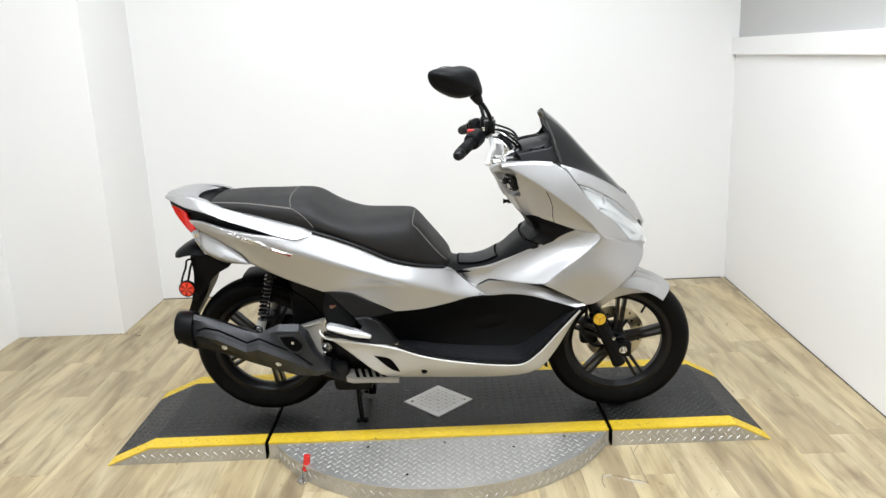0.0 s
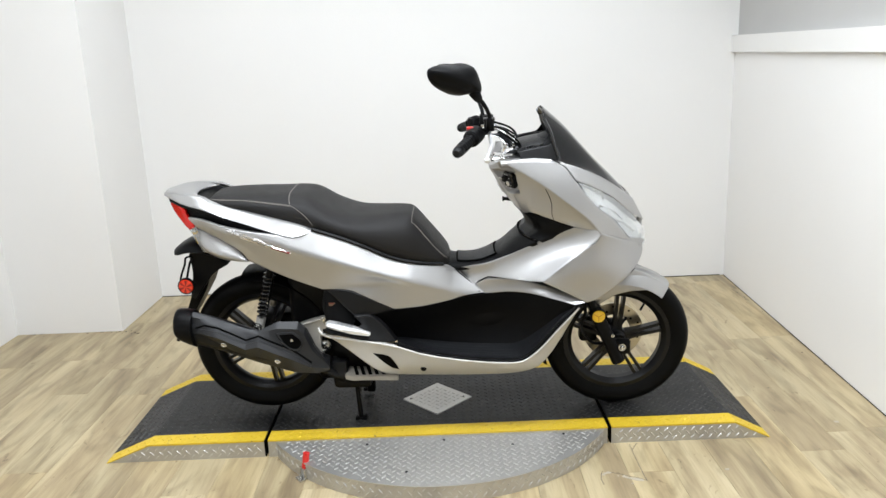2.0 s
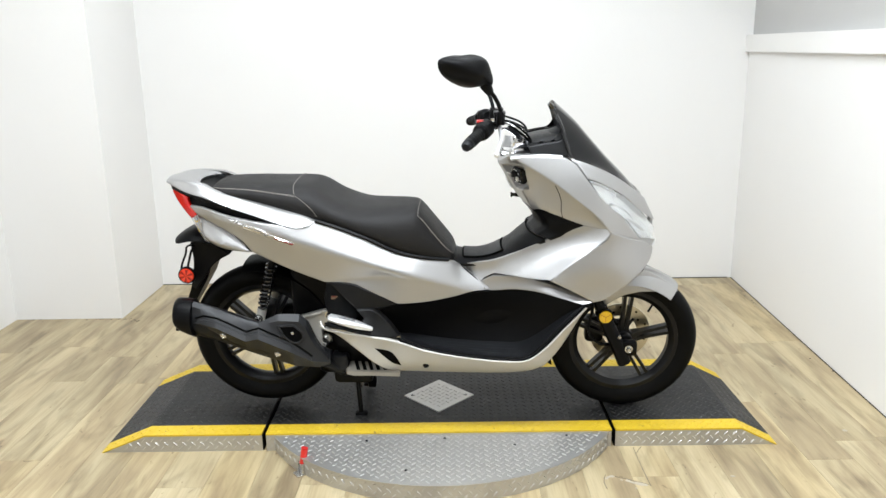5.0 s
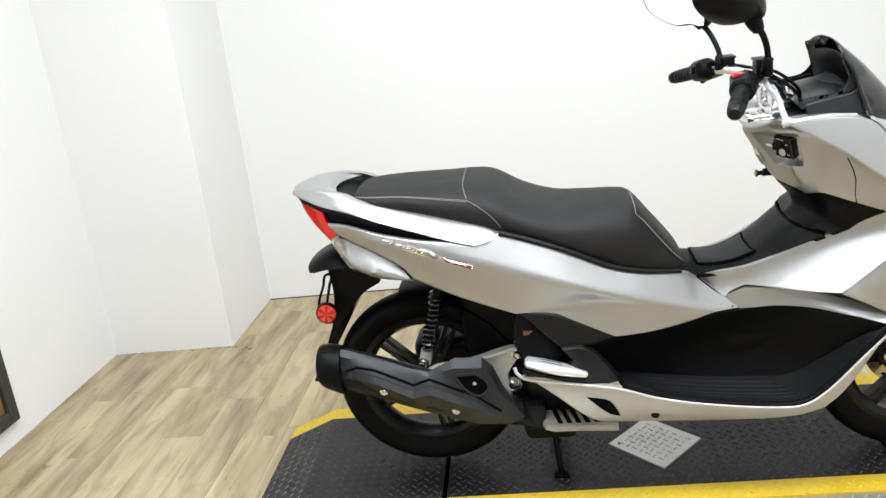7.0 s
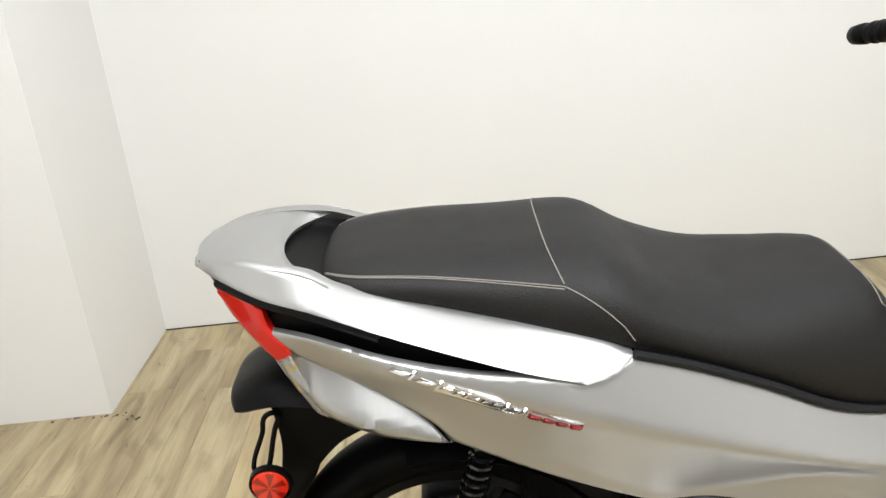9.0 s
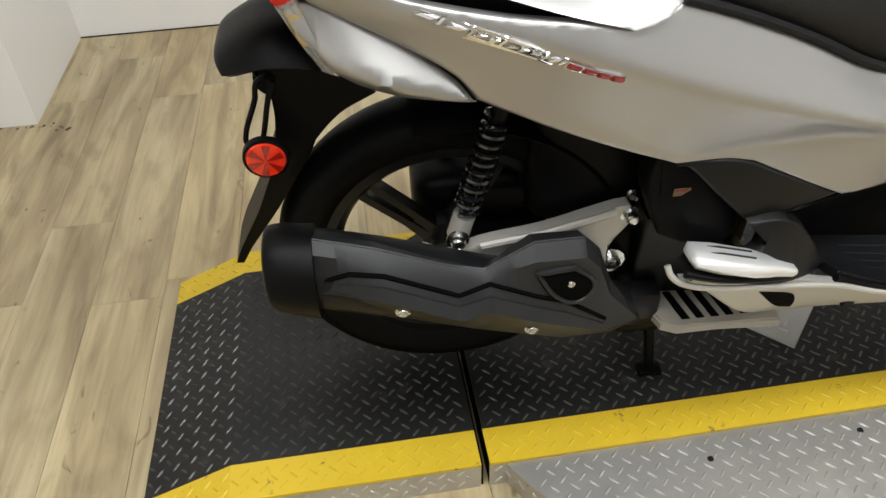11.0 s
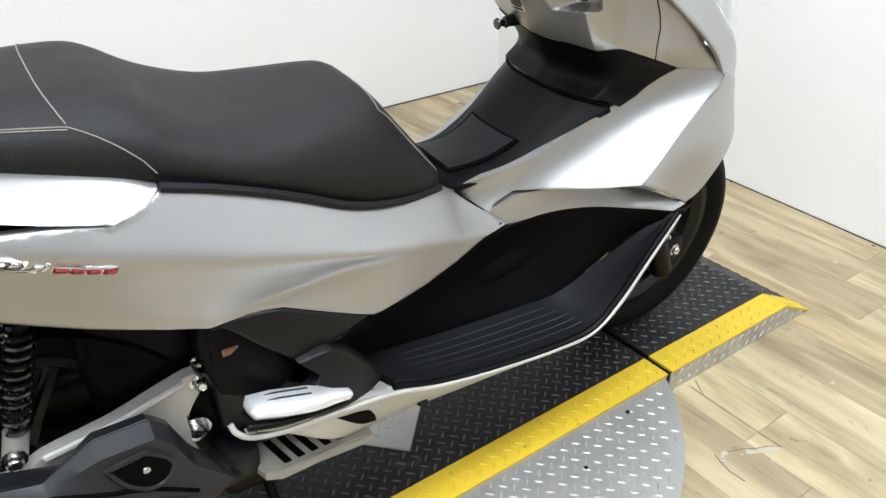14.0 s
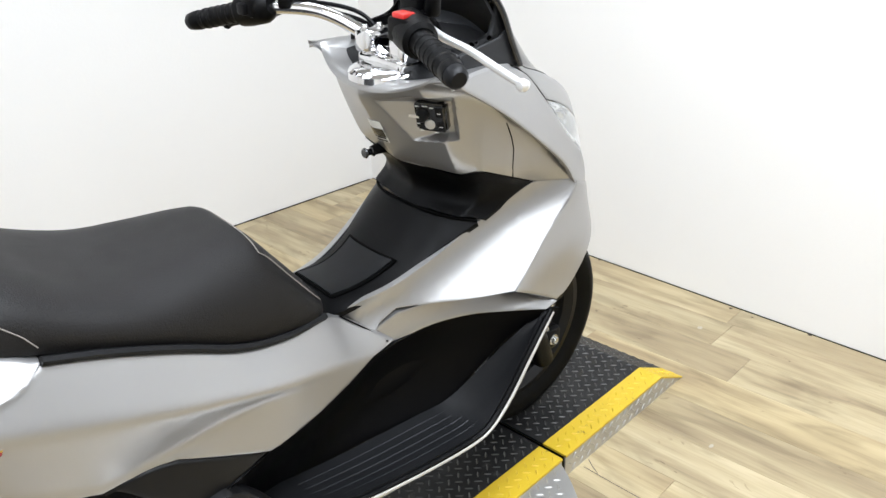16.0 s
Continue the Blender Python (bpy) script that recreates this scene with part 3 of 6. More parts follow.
# ---- the scooter ----
# Its own axes: x ahead, z up from the deck, y to its left; half widths w count from its middle plane.
bike = thing("scooter", pose(0, 0.235, H + 0.007, 4.3, 0, -2.5), "silver motor scooter with black seat standing on its centre stand", "scooter")
BOTH = (-1, 1)


def both(name, pts, material, inner=(), label="", **k):
    bm = panel(pts, inner, 1, **k)
    twin = bm.copy()
    for v in twin.verts:
        v.co.y = -v.co.y
    bmesh.ops.reverse_faces(twin, faces=twin.faces)
    part(name, twin, material, bike, label, angle=55)
    part(name, bm, material, bike, label, angle=55)


def spline_rows(rows_in, n):
    P = [np.array(r, float) for r in rows_in]
    out = []
    for i in range(len(P) - 1):
        a, b = P[i], P[i + 1]
        ta = (b - P[i - 1]) / 2 if i else b - a
        tb = (P[i + 2] - a) / 2 if i + 2 < len(P) else b - a
        for s in range(n):
            t = s / n
            out.append((2 * t**3 - 3 * t**2 + 1) * a + (t**3 - 2 * t**2 + t) * ta + (3 * t**2 - 2 * t**3) * b + (t**3 - t**2) * tb)
    out.append(P[-1])
    return out


def ruled(*lines, soft=0.008):
    """Half width over the side view: straight between fold lines (x, z, w), with rounded folds."""
    T = [np.array(spline_rows(l, 5)) for l in lines]
    st = 0.003
    lo = np.array((min(t[:, 0].min() for t in T), min(t[:, 1].min() for t in T))) - 0.04
    hi = np.array((max(t[:, 0].max() for t in T), max(t[:, 1].max() for t in T))) + 0.04
    xs, zs = np.arange(lo[0], hi[0], st), np.arange(lo[1], hi[1], st)
    W = np.zeros((len(xs), len(zs)))
    for i, x in enumerate(xs):
        q = sorted((np.interp(x, t[:, 0], t[:, 1]), np.interp(x, t[:, 0], t[:, 2])) for t in T)
        q = [a for k, a in enumerate(q) if k == 0 or a[0] - q[k - 1][0] > 1e-4]
        za, wa = np.array([a[0] for a in q]), np.array([a[1] for a in q])
        W[i] = np.interp(zs, za, wa)
        if len(q) > 1:
            g0 = np.clip((wa[1] - wa[0]) / (za[1] - za[0]), -2, 2)
            g1 = np.clip((wa[-1] - wa[-2]) / (za[-1] - za[-2]), -2, 2)
            W[i] += np.clip(zs - za[0], -.03, 0) * g0 + np.clip(zs - za[-1], 0, .03) * g1
    r = int(3 * soft / st) + 1
    ker = np.exp(-0.5 * (np.arange(-r, r + 1) * st / soft) ** 2)
    ker /= ker.sum()
    W = np.stack([np.convolve(np.pad(c, r, mode="edge"), ker, "valid") for c in W])
    W = np.stack([np.convolve(np.pad(c, r, mode="edge"), ker, "valid") for c in W.T]).T

    def f(x, z):
        a, b = np.clip((x - lo[0]) / st, 0, len(xs) - 1.001), np.clip((z - lo[1]) / st, 0, len(zs) - 1.001)
        i, j = int(a), int(b)
        u, v = a - i, b - j
        return float((W[i, j] * (1 - u) + W[i + 1, j] * u) * (1 - v) + (W[i, j + 1] * (1 - u) + W[i + 1, j + 1] * u) * v)
    return f


# rear flank
flank = [(-.800, .779, .120, 1), (-.744, .779, .150), (-.660, .758, .174), (-.563, .743, .195), (-.488, .734, .204), (-.432, .722, .207, 1), (-.400, .726, .194), (-.373, .736, .175, 1),
         (-.298, .708, .168), (-.210, .670, .163), (-.121, .624, .152), (-.037, .598, .135), (.049, .580, .104), (.088, .560, .086, 1), (.186, .480, .114, 1), (.125, .479, .130),
         (.067, .468, .146), (-.028, .459, .172), (-.117, .461, .192, 1), (-.250, .529, .197, 1), (-.281, .536, .197), (-.320, .539, .196), (-.352, .540, .196, 1), (-.414, .563, .194),
         (-.488, .592, .187), (-.543, .617, .182), (-.589, .639, .178, 1), (-.613, .673, .181), (-.670, .705, .163), (-.757, .743, .135, 1)]
FLANK_W = ruled([(-.80, .779, .120), (-.744, .779, .150), (-.66, .758, .174), (-.563, .743, .195), (-.488, .740, .198), (-.432, .739, .188), (-.373, .736, .175), (-.298, .708, .168), (-.21, .670, .163), (-.121, .624, .152), (-.037, .598, .135), (.049, .580, .104), (.092, .557, .088), (.186, .481, .114)],
                [(-.80, .765, .123), (-.66, .742, .178), (-.55, .724, .205), (-.475, .700, .216), (-.375, .664, .215), (-.222, .608, .209), (-.118, .572, .200), (-.06, .552, .188), (-.01, .534, .172), (.05, .512, .152), (.12, .490, .130), (.186, .4807, .114)],
                [(-.80, .755, .121), (-.66, .722, .172), (-.543, .655, .190), (-.45, .600, .193), (-.352, .546, .194), (-.281, .543, .188), (-.225, .546, .185), (-.166, .553, .184), (-.11, .551, .186), (-.06, .541, .182), (-.01, .525, .168), (.05, .503, .150), (.12, .4865, .1295), (.186, .4805, .114)],
                [(-.80, .745, .120), (-.757, .743, .135), (-.67, .705, .163), (-.613, .673, .181), (-.589, .639, .178), (-.488, .592, .189), (-.414, .563, .195), (-.35, .540, .197), (-.267, .523, .198), (-.194, .488, .197), (-.117, .458, .193), (-.028, .459, .172), (.067, .468, .146), (.125, .479, .130), (.186, .480, .114)], soft=0.006)
both("side_cowl", flank, SILVER, wf=FLANK_W, step=0.0065, cuts=[[(-.66, .742), (-.55, .724), (-.475, .700), (-.375, .664), (-.222, .608), (-.118, .572), (-.06, .552)],
                                                                [(-.352, .546), (-.281, .543), (-.225, .546), (-.166, .553), (-.11, .551)]])
both("tail_lip", [(-.786, .737, .112, 1), (-.757, .736, .118), (-.670, .699, .144), (-.614, .664, .164), (-.589, .635, .178, 1), (-.667, .638, .172), (-.712, .646, .158), (-.745, .664, .142, 1), (-.772, .702, .122)], SILVER,
     th=0.02, step=.010, wf=ruled([(-.80, .742, .108), (-.757, .737, .116), (-.67, .699, .140), (-.614, .664, .160), (-.589, .636, .176)], [(-.80, .715, .116), (-.770, .700, .126), (-.738, .676, .152), (-.69, .660, .170), (-.63, .646, .178), (-.589, .634, .180)],
                                  [(-.80, .700, .112), (-.772, .690, .118), (-.745, .660, .134), (-.667, .635, .158), (-.589, .630, .174)], soft=.003))
for s_ in BOTH:
    part("fin_gap", tube([(x_, s_ * (w_ + .003), z_ + .002) for x_, z_, w_ in curve([(-.757, .738, .120), (-.67, .701, .148), (-.614, .666, .168), (-.592, .640, .178)], 5, False)], .0016, 6), DARKGAP, bike)
rail_top = [(-.892, .848, .042), (-.855, .854, .078), (-.800, .853, .102), (-.742, .843, .114), (-.712, .829, .124), (-.670, .814, .128), (-.575, .792, .134), (-.480, .770, .148), (-.405, .752, .164), (-.373, .738, .175)]
rail_low = [(-.892, .840, .050), (-.856, .835, .088), (-.800, .821, .122), (-.742, .811, .145), (-.659, .786, .167), (-.561, .761, .194), (-.488, .739, .203), (-.432, .724, .207), (-.400, .727, .196)]
both("grab_rail", [(*p, *((1,) if i in (0, 9) else ())) for i, p in enumerate(rail_top)] + [(*p, *((1,) if i in (1, 8) else ())) for i, p in enumerate(rail_low[::-1])], SILVER, th=0.02, rim=0.003, step=.014,
     wf=ruled(rail_top, [*rail_low[:-1], (-.373, .722, .200)], soft=.005))
both("slot_trim", [(-.800, .812, .105, 1), (-.665, .789, .142), (-.568, .764, .167), (-.440, .723, .194, 1), (-.569, .728, .169), (-.667, .744, .148), (-.790, .764, .113, 1)], BLACK, th=0.02, rim=0.002)


def cross(rows_in, n=14, power=2.4, flat=0.0):
    """Skin across the machine: rows of (centre x, centre z, edge x, edge z, half width)."""
    rows = []
    for cx, cz, ex, ez, w in rows_in:
        row = []
        for i in range(-n, n + 1):
            u = i / n
            k = max(0.0, (abs(u) - flat) / (1 - flat)) ** power
            row.append((cx + (ex - cx) * k, u * w, cz + (ez - cz) * k))
        rows.append(row)
    return rows


def thick(rows, d, to=None):
    """Gives a skin a second side, d away (towards a given direction), and closes its edges."""
    if to is None:
        bm = grid(rows)
        bmesh.ops.recalc_face_normals(bm, faces=bm.faces)
        bmesh.ops.solidify(bm, geom=list(bm.faces), thickness=d)
        return bm
    v = Vector(to).normalized() * d
    R = [[Vector(p) for p in r] for r in rows]
    B = [[p + v for p in r] for r in R]
    edge_a = R[0] + [r[-1] for r in R[1:]] + R[-1][-2::-1] + [r[0] for r in R[-2:0:-1]]
    edge_b = [p + v for p in edge_a]
    return join(grid(R), grid(B), grid([edge_a, edge_b], close_u=True))


def dense(rows_in, n=4):
    return [tuple(p) for p in spline_rows(rows_in, n)]


for s in BOTH:
    part("rail_underside", tube(arc_line([(p[0] - .002, s * (p[2] - .006), p[1] - .005) for p in rail_low[1:5]], 5), .0062, 8), BLACK, bike)
# top of the tail behind the seat
tail_top = dense([(-.897, .845, -.889, .845, .036), (-.893, .851, -.880, .850, .052), (-.862, .855, -.850, .853, .078), (-.830, .855, -.800, .852, .101), (-.800, .849, -.750, .845, .113), (-.786, .841, -.716, .832, .123)], 4)
part("tail_top", thick(cross(tail_top, 10, 2.2), 0.012), SILVER, bike)
part("tail_under", thick(cross(dense([(-.890, .838, -.880, .836, .044), (-.850, .812, -.840, .806, .090), (-.770, .795, -.780, .797, .110)], 3), 8), 0.01, (0, 0, -1)), BLACK, bike)
part("seat_back_filler", thick(cross(dense([(-.800, .835, -.748, .834, .092), (-.760, .826, -.716, .818, .112), (-.700, .800, -.690, .792, .118)], 3), 8, 3), 0.01, (0, 0, -1)), BLACK, bike)
both("tail_light", [(-.866, .820, .075, 1), (-.828, .822, .104), (-.800, .806, .122, 1), (-.796, .785, .126), (-.772, .752, .132), (-.793, .735, .124, 1), (-.812, .752, .114), (-.850, .792, .086)], RED, label="red tail light lens", th=0.03, rim=0.004)
part("tail_light", thick(cross(dense([(-.866, .815, -.860, .818, .085), (-.852, .785, -.842, .790, .090), (-.830, .752, -.806, .748, .114)], 3), 8), 0.01), RED, bike, "red tail light lens")
both("turn_signal", [(-.797, .738, .124, 1), (-.774, .750, .133, 1), (-.757, .700, .135), (-.738, .657, .142, 1), (-.756, .660, .128, 1), (-.780, .702, .122)], CLEAR, label="clear rear turn signal lens", th=0.015, rim=0.003)
both("turn_signal_bulb", [(-.785, .728, .116, 1), (-.772, .728, .119, 1), (-.760, .690, .120, 1), (-.770, .688, .114, 1)], AMBER, th=0.01, rim=0.002)

# chrome letter strip on the flank, as plain bars
fw = FLANK_W


def badge(name, x0, x1, z_of, h, material, slant=0.010):
    for s in BOTH:
        bm = bmesh.new()
        q = [(x0, z_of(x0) - h / 2), (x1, z_of(x1) - h / 2), (x1 + slant, z_of(x1) + h / 2), (x0 + slant, z_of(x0) + h / 2)]
        lo = [bm.verts.new((x, s * (fw(x, z) - 0.001), z)) for x, z in q]
        mx, mz = sum(p[0] for p in q) / 4, sum(p[1] for p in q) / 4
        hi = [bm.verts.new((mx + (x - mx) * .72, s * (fw(x, z) + 0.004), mz + (z - mz) * .55)) for x, z in q]
        bm.faces.new(hi)
        for i in range(4):
            bm.faces.new((lo[i], lo[(i + 1) % 4], hi[(i + 1) % 4], hi[i]))
        part(name, bm, material, bike, smooth=False)


def zb(x):
    return 0.750 - (x + 0.657) * 0.360


def bx(x):
    return -.657 + (x + .655) * 1.06


for i, (a, b, h) in enumerate(((-.655, -.636, .003), (-.634, -.630, .012), (-.627, -.610, .003), (-.606, -.602, .013), (-.600, -.592, .003), (-.588, -.580, .006), (-.577, -.573, .014), (-.570, -.562, .003), (-.560, -.553, .006),
                               (-.549, -.541, .005), (-.538, -.534, .013), (-.530, -.522, .006), (-.520, -.516, .011))):
    badge("badge_bar", bx(a), bx(b), lambda x, k=i: zb(x) + 0.0008 * math.sin(2.3 * k), h, CHROME)
badge("badge_line", bx(-.652), bx(-.520), lambda x: zb(x) - 0.0065, .0028, CHROME, 0.002)
badge("badge_line", bx(-.640), bx(-.530), lambda x: zb(x) + 0.0060, .0024, CHROME, 0.002)
badge("badge_line", bx(-.512), bx(-.450), lambda x: zb(x), .0095, CHROME, 0.004)
fw = lambda x, z: FLANK_W(x, z) + .003
for i in range(4):
    badge("badge_bar", bx(-.509 + i * .0145), bx(-.4965 + i * .0145), zb, .0046, BADGERED, 0.004)
fw = FLANK_W

# seat: stations of (x, top, rim height, half width)
seat_st = dense([(-.744, 0.806, .803, .045), (-.728, 0.833, .805, .085), (-.690, 0.839, .806, .112), (-.601, 0.840, .802, .128), (-.502, 0.839, .776, .142), (-.422, 0.837, .757, .158), (-.379, 0.825, .746, .165), (-.317, 0.786, .726, .165),
                 (-.240, 0.760, .694, .162), (-.163, 0.758, .656, .156), (-.084, 0.758, .620, .146), (-.049, 0.748, .608, .138), (-.008, 0.699, .599, .128), (.034, 0.645, .592, .112), (.058, 0.612, .586, .088), (.068, 0.592, .582, .052)], 4)


def seat_ring(x, zt, zr, w, n=24):
    """One slice of the cushion: flat-topped with soft shoulders, tucked in at the rim."""
    ring = []
    for i in range(n + 1):
        a = math.pi * i / n
        c, s = math.cos(a), math.sin(a)
        e = 0.52
        yy = math.copysign(abs(c) ** e, c)
        zz = abs(s) ** 0.62
        tuck = 1.0 - 0.10 * zz ** 3
        ring.append((x, w * yy * tuck, zr + (zt - zr) * zz))
    ring += [(x, -w * 0.92, zr - 0.012), (x, w * 0.92, zr - 0.012)]
    return ring


part("seat", grid([seat_ring(*s) for s in seat_st], close_u=True, caps=True), SEAT, bike, "black vinyl two-level seat with pale stitching", angle=60)


def seat_point(x, u):
    """A point on the cushion at x; u from the near rim over the top to the far one (0 to 1)."""
    k = min(range(len(seat_st)), key=lambda i: abs(seat_st[i][0] - x))
    j = k + 1 if (x > seat_st[k][0] and k + 1 < len(seat_st)) else max(0, k - 1)
    a, b = seat_st[k], seat_st[j]
    t = 0 if abs(b[0] - a[0]) < 1e-9 else (x - a[0]) / (b[0] - a[0])
    st = [a[i] + (b[i] - a[i]) * t for i in range(4)]
    r = seat_ring(x, *st[1:])[:25]
    f = (1 - u) * 24
    i = min(23, int(f))
    p, q = Vector(r[i]), Vector(r[i + 1])
    return p.lerp(q, f - i)


def stitch(pts, r=0.0009):
    line = [seat_point(x, u) for x, u in pts]
    line = [p + (Vector((0, p.y, p.z - 0.70))).normalized() * 0.0006 for p in line]
    return part("seam_stitch", tube(line, r, 6), STITCH, bike)


stitch([(-.428 - 0.03 * math.sin(math.pi * t), t) for t in np.linspace(0.19, 0.81, 30)])
for s in BOTH:
    f = (lambda u: u) if s < 0 else (lambda u: 1 - u)
    pts = [(-.738 + .293 * t, f(0.215 - 0.04 * t ** .5)) for t in np.linspace(0, 1, 24)] + [(-.445 + .075 * t, f(0.175 - 0.16 * t ** 1.1)) for t in np.linspace(0.06, 1, 14)]
    stitch(pts)
    stitch([(p[0], p[1] + (-.014 if s < 0 else .014)) for p in pts[:24]])
    pts = [(-.050 + .105 * t, f(0.30 - 0.16 * t ** 1.5)) for t in np.linspace(0, 1, 20)]
    stitch(pts)
    stitch([(p[0] + 0.007, p[1]) for p in pts])
stitch([(-.051, t) for t in np.linspace(0.30, 0.70, 16)])
# dark rim between seat and cowl
for s in BOTH:
    line = [(p[0], s * (p[2] + .002), p[1] + .005) for p in curve([q[:3] for q in flank[7:13]], 6, False)]
    part("seat_rim", tube(line, 0.006, 6), DARKGREY, bike)

# front flank
g1 = [(.090, .560, .087, 1), (.185, .576, .092), (.260, .607, .110), (.334, .646, .137), (.371, .663, .156), (.440, .697, .174), (.479, .715, .186, 1), (.524, .716, .213), (.561, .707, .233, 1), (.545, .680, .233),
      (.371, .556, .230, 1), (.311, .546, .180), (.198, .536, .125, 1), (.164, .517, .112), (.150, .506, .100)]


def G1_W(x, z):
    return 2.008 + 3.6338 * x - 7.9373 * z + 1.8693 * x * x - 7.1617 * x * z + 8.1 * z * z


def g1_flush(x, z):
    """The fold below this panel fades out to the rear."""
    a, b = min(1, max(0, (.290 - x) / .11)), min(1, max(0, (.578 - z) / .045))
    return G1_W(x, z) - .0085 * a * a * (3 - 2 * a) * b * b * (3 - 2 * b)


both("front_side_cowl", g1, SILVER, wf=g1_flush, step=0.016, rim=0.002)
for s in BOTH:
    part("cowl_seam", tube([(.088, s * .0895, .560), (.120, s * .0975, .532), (.150, s * .1040, .505), (.184, s * .1150, .476)], .0016, 6), DARKGAP, bike)
both("front_lower_cowl", [(.150, .504, .100, 1), (.198, .530, .108, 1), (.314, .531, .141), (.442, .505, .173, 1), (.511, .475, .216, 1), (.478, .469, .221, 1), (.404, .481, .190), (.332, .491, .159), (.258, .489, .129), (.184, .474, .113, 1)], SILVER)
both("front_quarter_cowl", [(.562, .706, .233, 1), (.623, .678, .208), (.715, .641, .105, 1), (.712, .605, .120), (.667, .561, .172), (.612, .522, .198), (.551, .483, .208), (.513, .475, .216, 1), (.438, .519, .220), (.373, .555, .230, 1), (.45, .6125, .225), (.50, .647, .231), (.546, .678, .236)], SILVER,
     [(.580, .595, .212), (.640, .620, .190)])
both("front_upper_cowl", [(.240, .946, .187, 1), (.262, .943, .183), (.335, .942, .178), (.416, .934, .175, 1), (.448, .915, .188), (.481, .872, .203, 1), (.541, .795, .214), (.599, .746, .205), (.649, .682, .175), (.691, .637, .130, 1), (.714, .645, .120, 1),
                           (.623, .677, .206), (.558, .702, .236, 1), (.521, .748, .234), (.435, .819, .224), (.349, .882, .198)], SILVER, [(.400, .882, .212), (.500, .800, .232), (.450, .850, .222)])
both("brow_cowl", [(.425, .934, .172, 1), (.500, .908, .178), (.592, .858, .152), (.684, .783, .085, 1), (.727, .702, .060, 1), (.669, .747, .120), (.608, .806, .175), (.535, .851, .200), (.483, .872, .204, 1), (.450, .915, .188)], SILVER)
both("headlight_shell", [(.485, .862, .180, 1), (.535, .842, .172), (.608, .795, .145, 1), (.669, .738, .090), (.725, .670, .035, 1), (.728, .632, .060, 1), (.699, .632, .100), (.649, .680, .150), (.599, .742, .180), (.541, .789, .190)], CHROME, th=0.01)
both("headlight_divider", [(.560, .790, .182, 1), (.612, .758, .158, 1), (.640, .728, .136, 1), (.632, .722, .140, 1), (.604, .748, .163, 1), (.556, .780, .184, 1)], DARKGREY, th=0.01, lift=.004, rim=.001)
both("headlight", [(.484, .870, .205, 1), (.535, .849, .200), (.608, .804, .175, 1), (.669, .745, .120), (.727, .677, .062, 1), (.732, .632, .085, 1), (.699, .632, .128), (.651, .682, .176), (.601, .746, .205), (.543, .794, .214)], CLEAR, label="clear headlight lens", th=0.006, rim=0.003)
for s in BOTH:
    part("headlight_bezel", panel([(.585, .758, .195, 1), (.655, .708, .135, 1), (.690, .674, .105, 1), (.660, .682, .130, 1), (.600, .738, .180, 1)], (), s, th=0.012, rim=0.003), SILVER, bike)
    part("headlight_reflector", lathe([(0.0, 0.010), (0.012, 0.007), (0.020, 0.0), (0.023, -0.006), (0.020, -0.008)], (.555, s * .168, .812), 20, "y"), CHROME, bike)
part("nose", thick(cross(dense([(.724, .644, .705, .641, .087), (.731, .674, .720, .676, .032), (.724, .704, .725, .705, .020), (.680, .789, .680, .786, .027)], 3), 6), 0.008), SILVER, bike)

# leg shield, its black lower insert, and the tunnel
def folded(rows_in, at=(0, .5, .68, .84, 1), n=26):
    """Skin across the machine, folded along lines: each row holds half of a section, middle to edge, as (x, w, z)."""
    out = []
    for r in dense([sum(map(tuple, q), ()) for q in rows_in], 4):
        P = np.array(r).reshape(-1, 3)
        half = [np.array([np.mean([np.interp(min(1, max(0, abs(u + e))), at, P[:, c]) for e in (-.012, 0, .012)]) for c in range(3)]) for u in np.linspace(0, 1, n + 1)]
        half[0][1] = 0
        out.append([(p[0], -p[1], p[2]) for p in half[:0:-1]] + [tuple(p) for p in half])
    return out


sh_rows = folded([[(.212, 0, .909), (.236, .112, .926), (.239, .146, .937), (.240, .166, .942), (.241, .176, .944), (.242, .184, .946)],
                  [(.212, 0, .889), (.255, .128, .897), (.324, .170, .900), (.328, .174, .899), (.330, .176, .8985), (.332, .178, .898)],
                  [(.229, 0, .859), (.271, .135, .862), (.341, .172, .863), (.368, .186, .864), (.378, .191, .860), (.392, .195, .858)],
                  [(.253, 0, .814), (.291, .135, .815), (.336, .170, .815), (.400, .196, .812), (.422, .205, .812), (.447, .213, .812)],
                  [(.277, 0, .779), (.309, .135, .778), (.338, .171, .785), (.404, .198, .768), (.460, .206, .752), (.507, .212, .761)],
                  [(.293, 0, .760), (.321, .135, .762), (.341, .171, .773), (.410, .196, .747), (.480, .191, .717), (.558, .226, .711)]], (0, .5, .68, .84, .92, 1))


def in_pocket(w, z):
    """How deep the switch pocket is at a place on the leg shield: a long slope on the inner side, steep elsewhere."""
    lo_ = np.interp(z, [.822, .885], [.068, .028])
    a = np.clip((w - lo_) / .055, 0, 1)
    b = np.clip((.150 - w) / .008, 0, 1)
    c = np.clip((z - np.interp(w, [.08, .15], [.820, .830])) / .010, 0, 1)
    d = np.clip((np.interp(w, [.04, .10], [.890, .906]) - z) / .012, 0, 1)
    return .023 * float(min(a, b, c, d))


fine = []
for i in range(len(sh_rows) - 1):
    for f_ in range(5):
        ra, rb = sh_rows[i], sh_rows[i + 1]
        row = [Vector(p).lerp(Vector(q), f_ / 5) for p, q in zip(ra, rb)]
        fine.append([row[j].lerp(row[j + 1], g_ / 4) for j in range(len(row) - 1) for g_ in range(4)] + [row[-1]])
row = [Vector(p) for p in sh_rows[-1]]
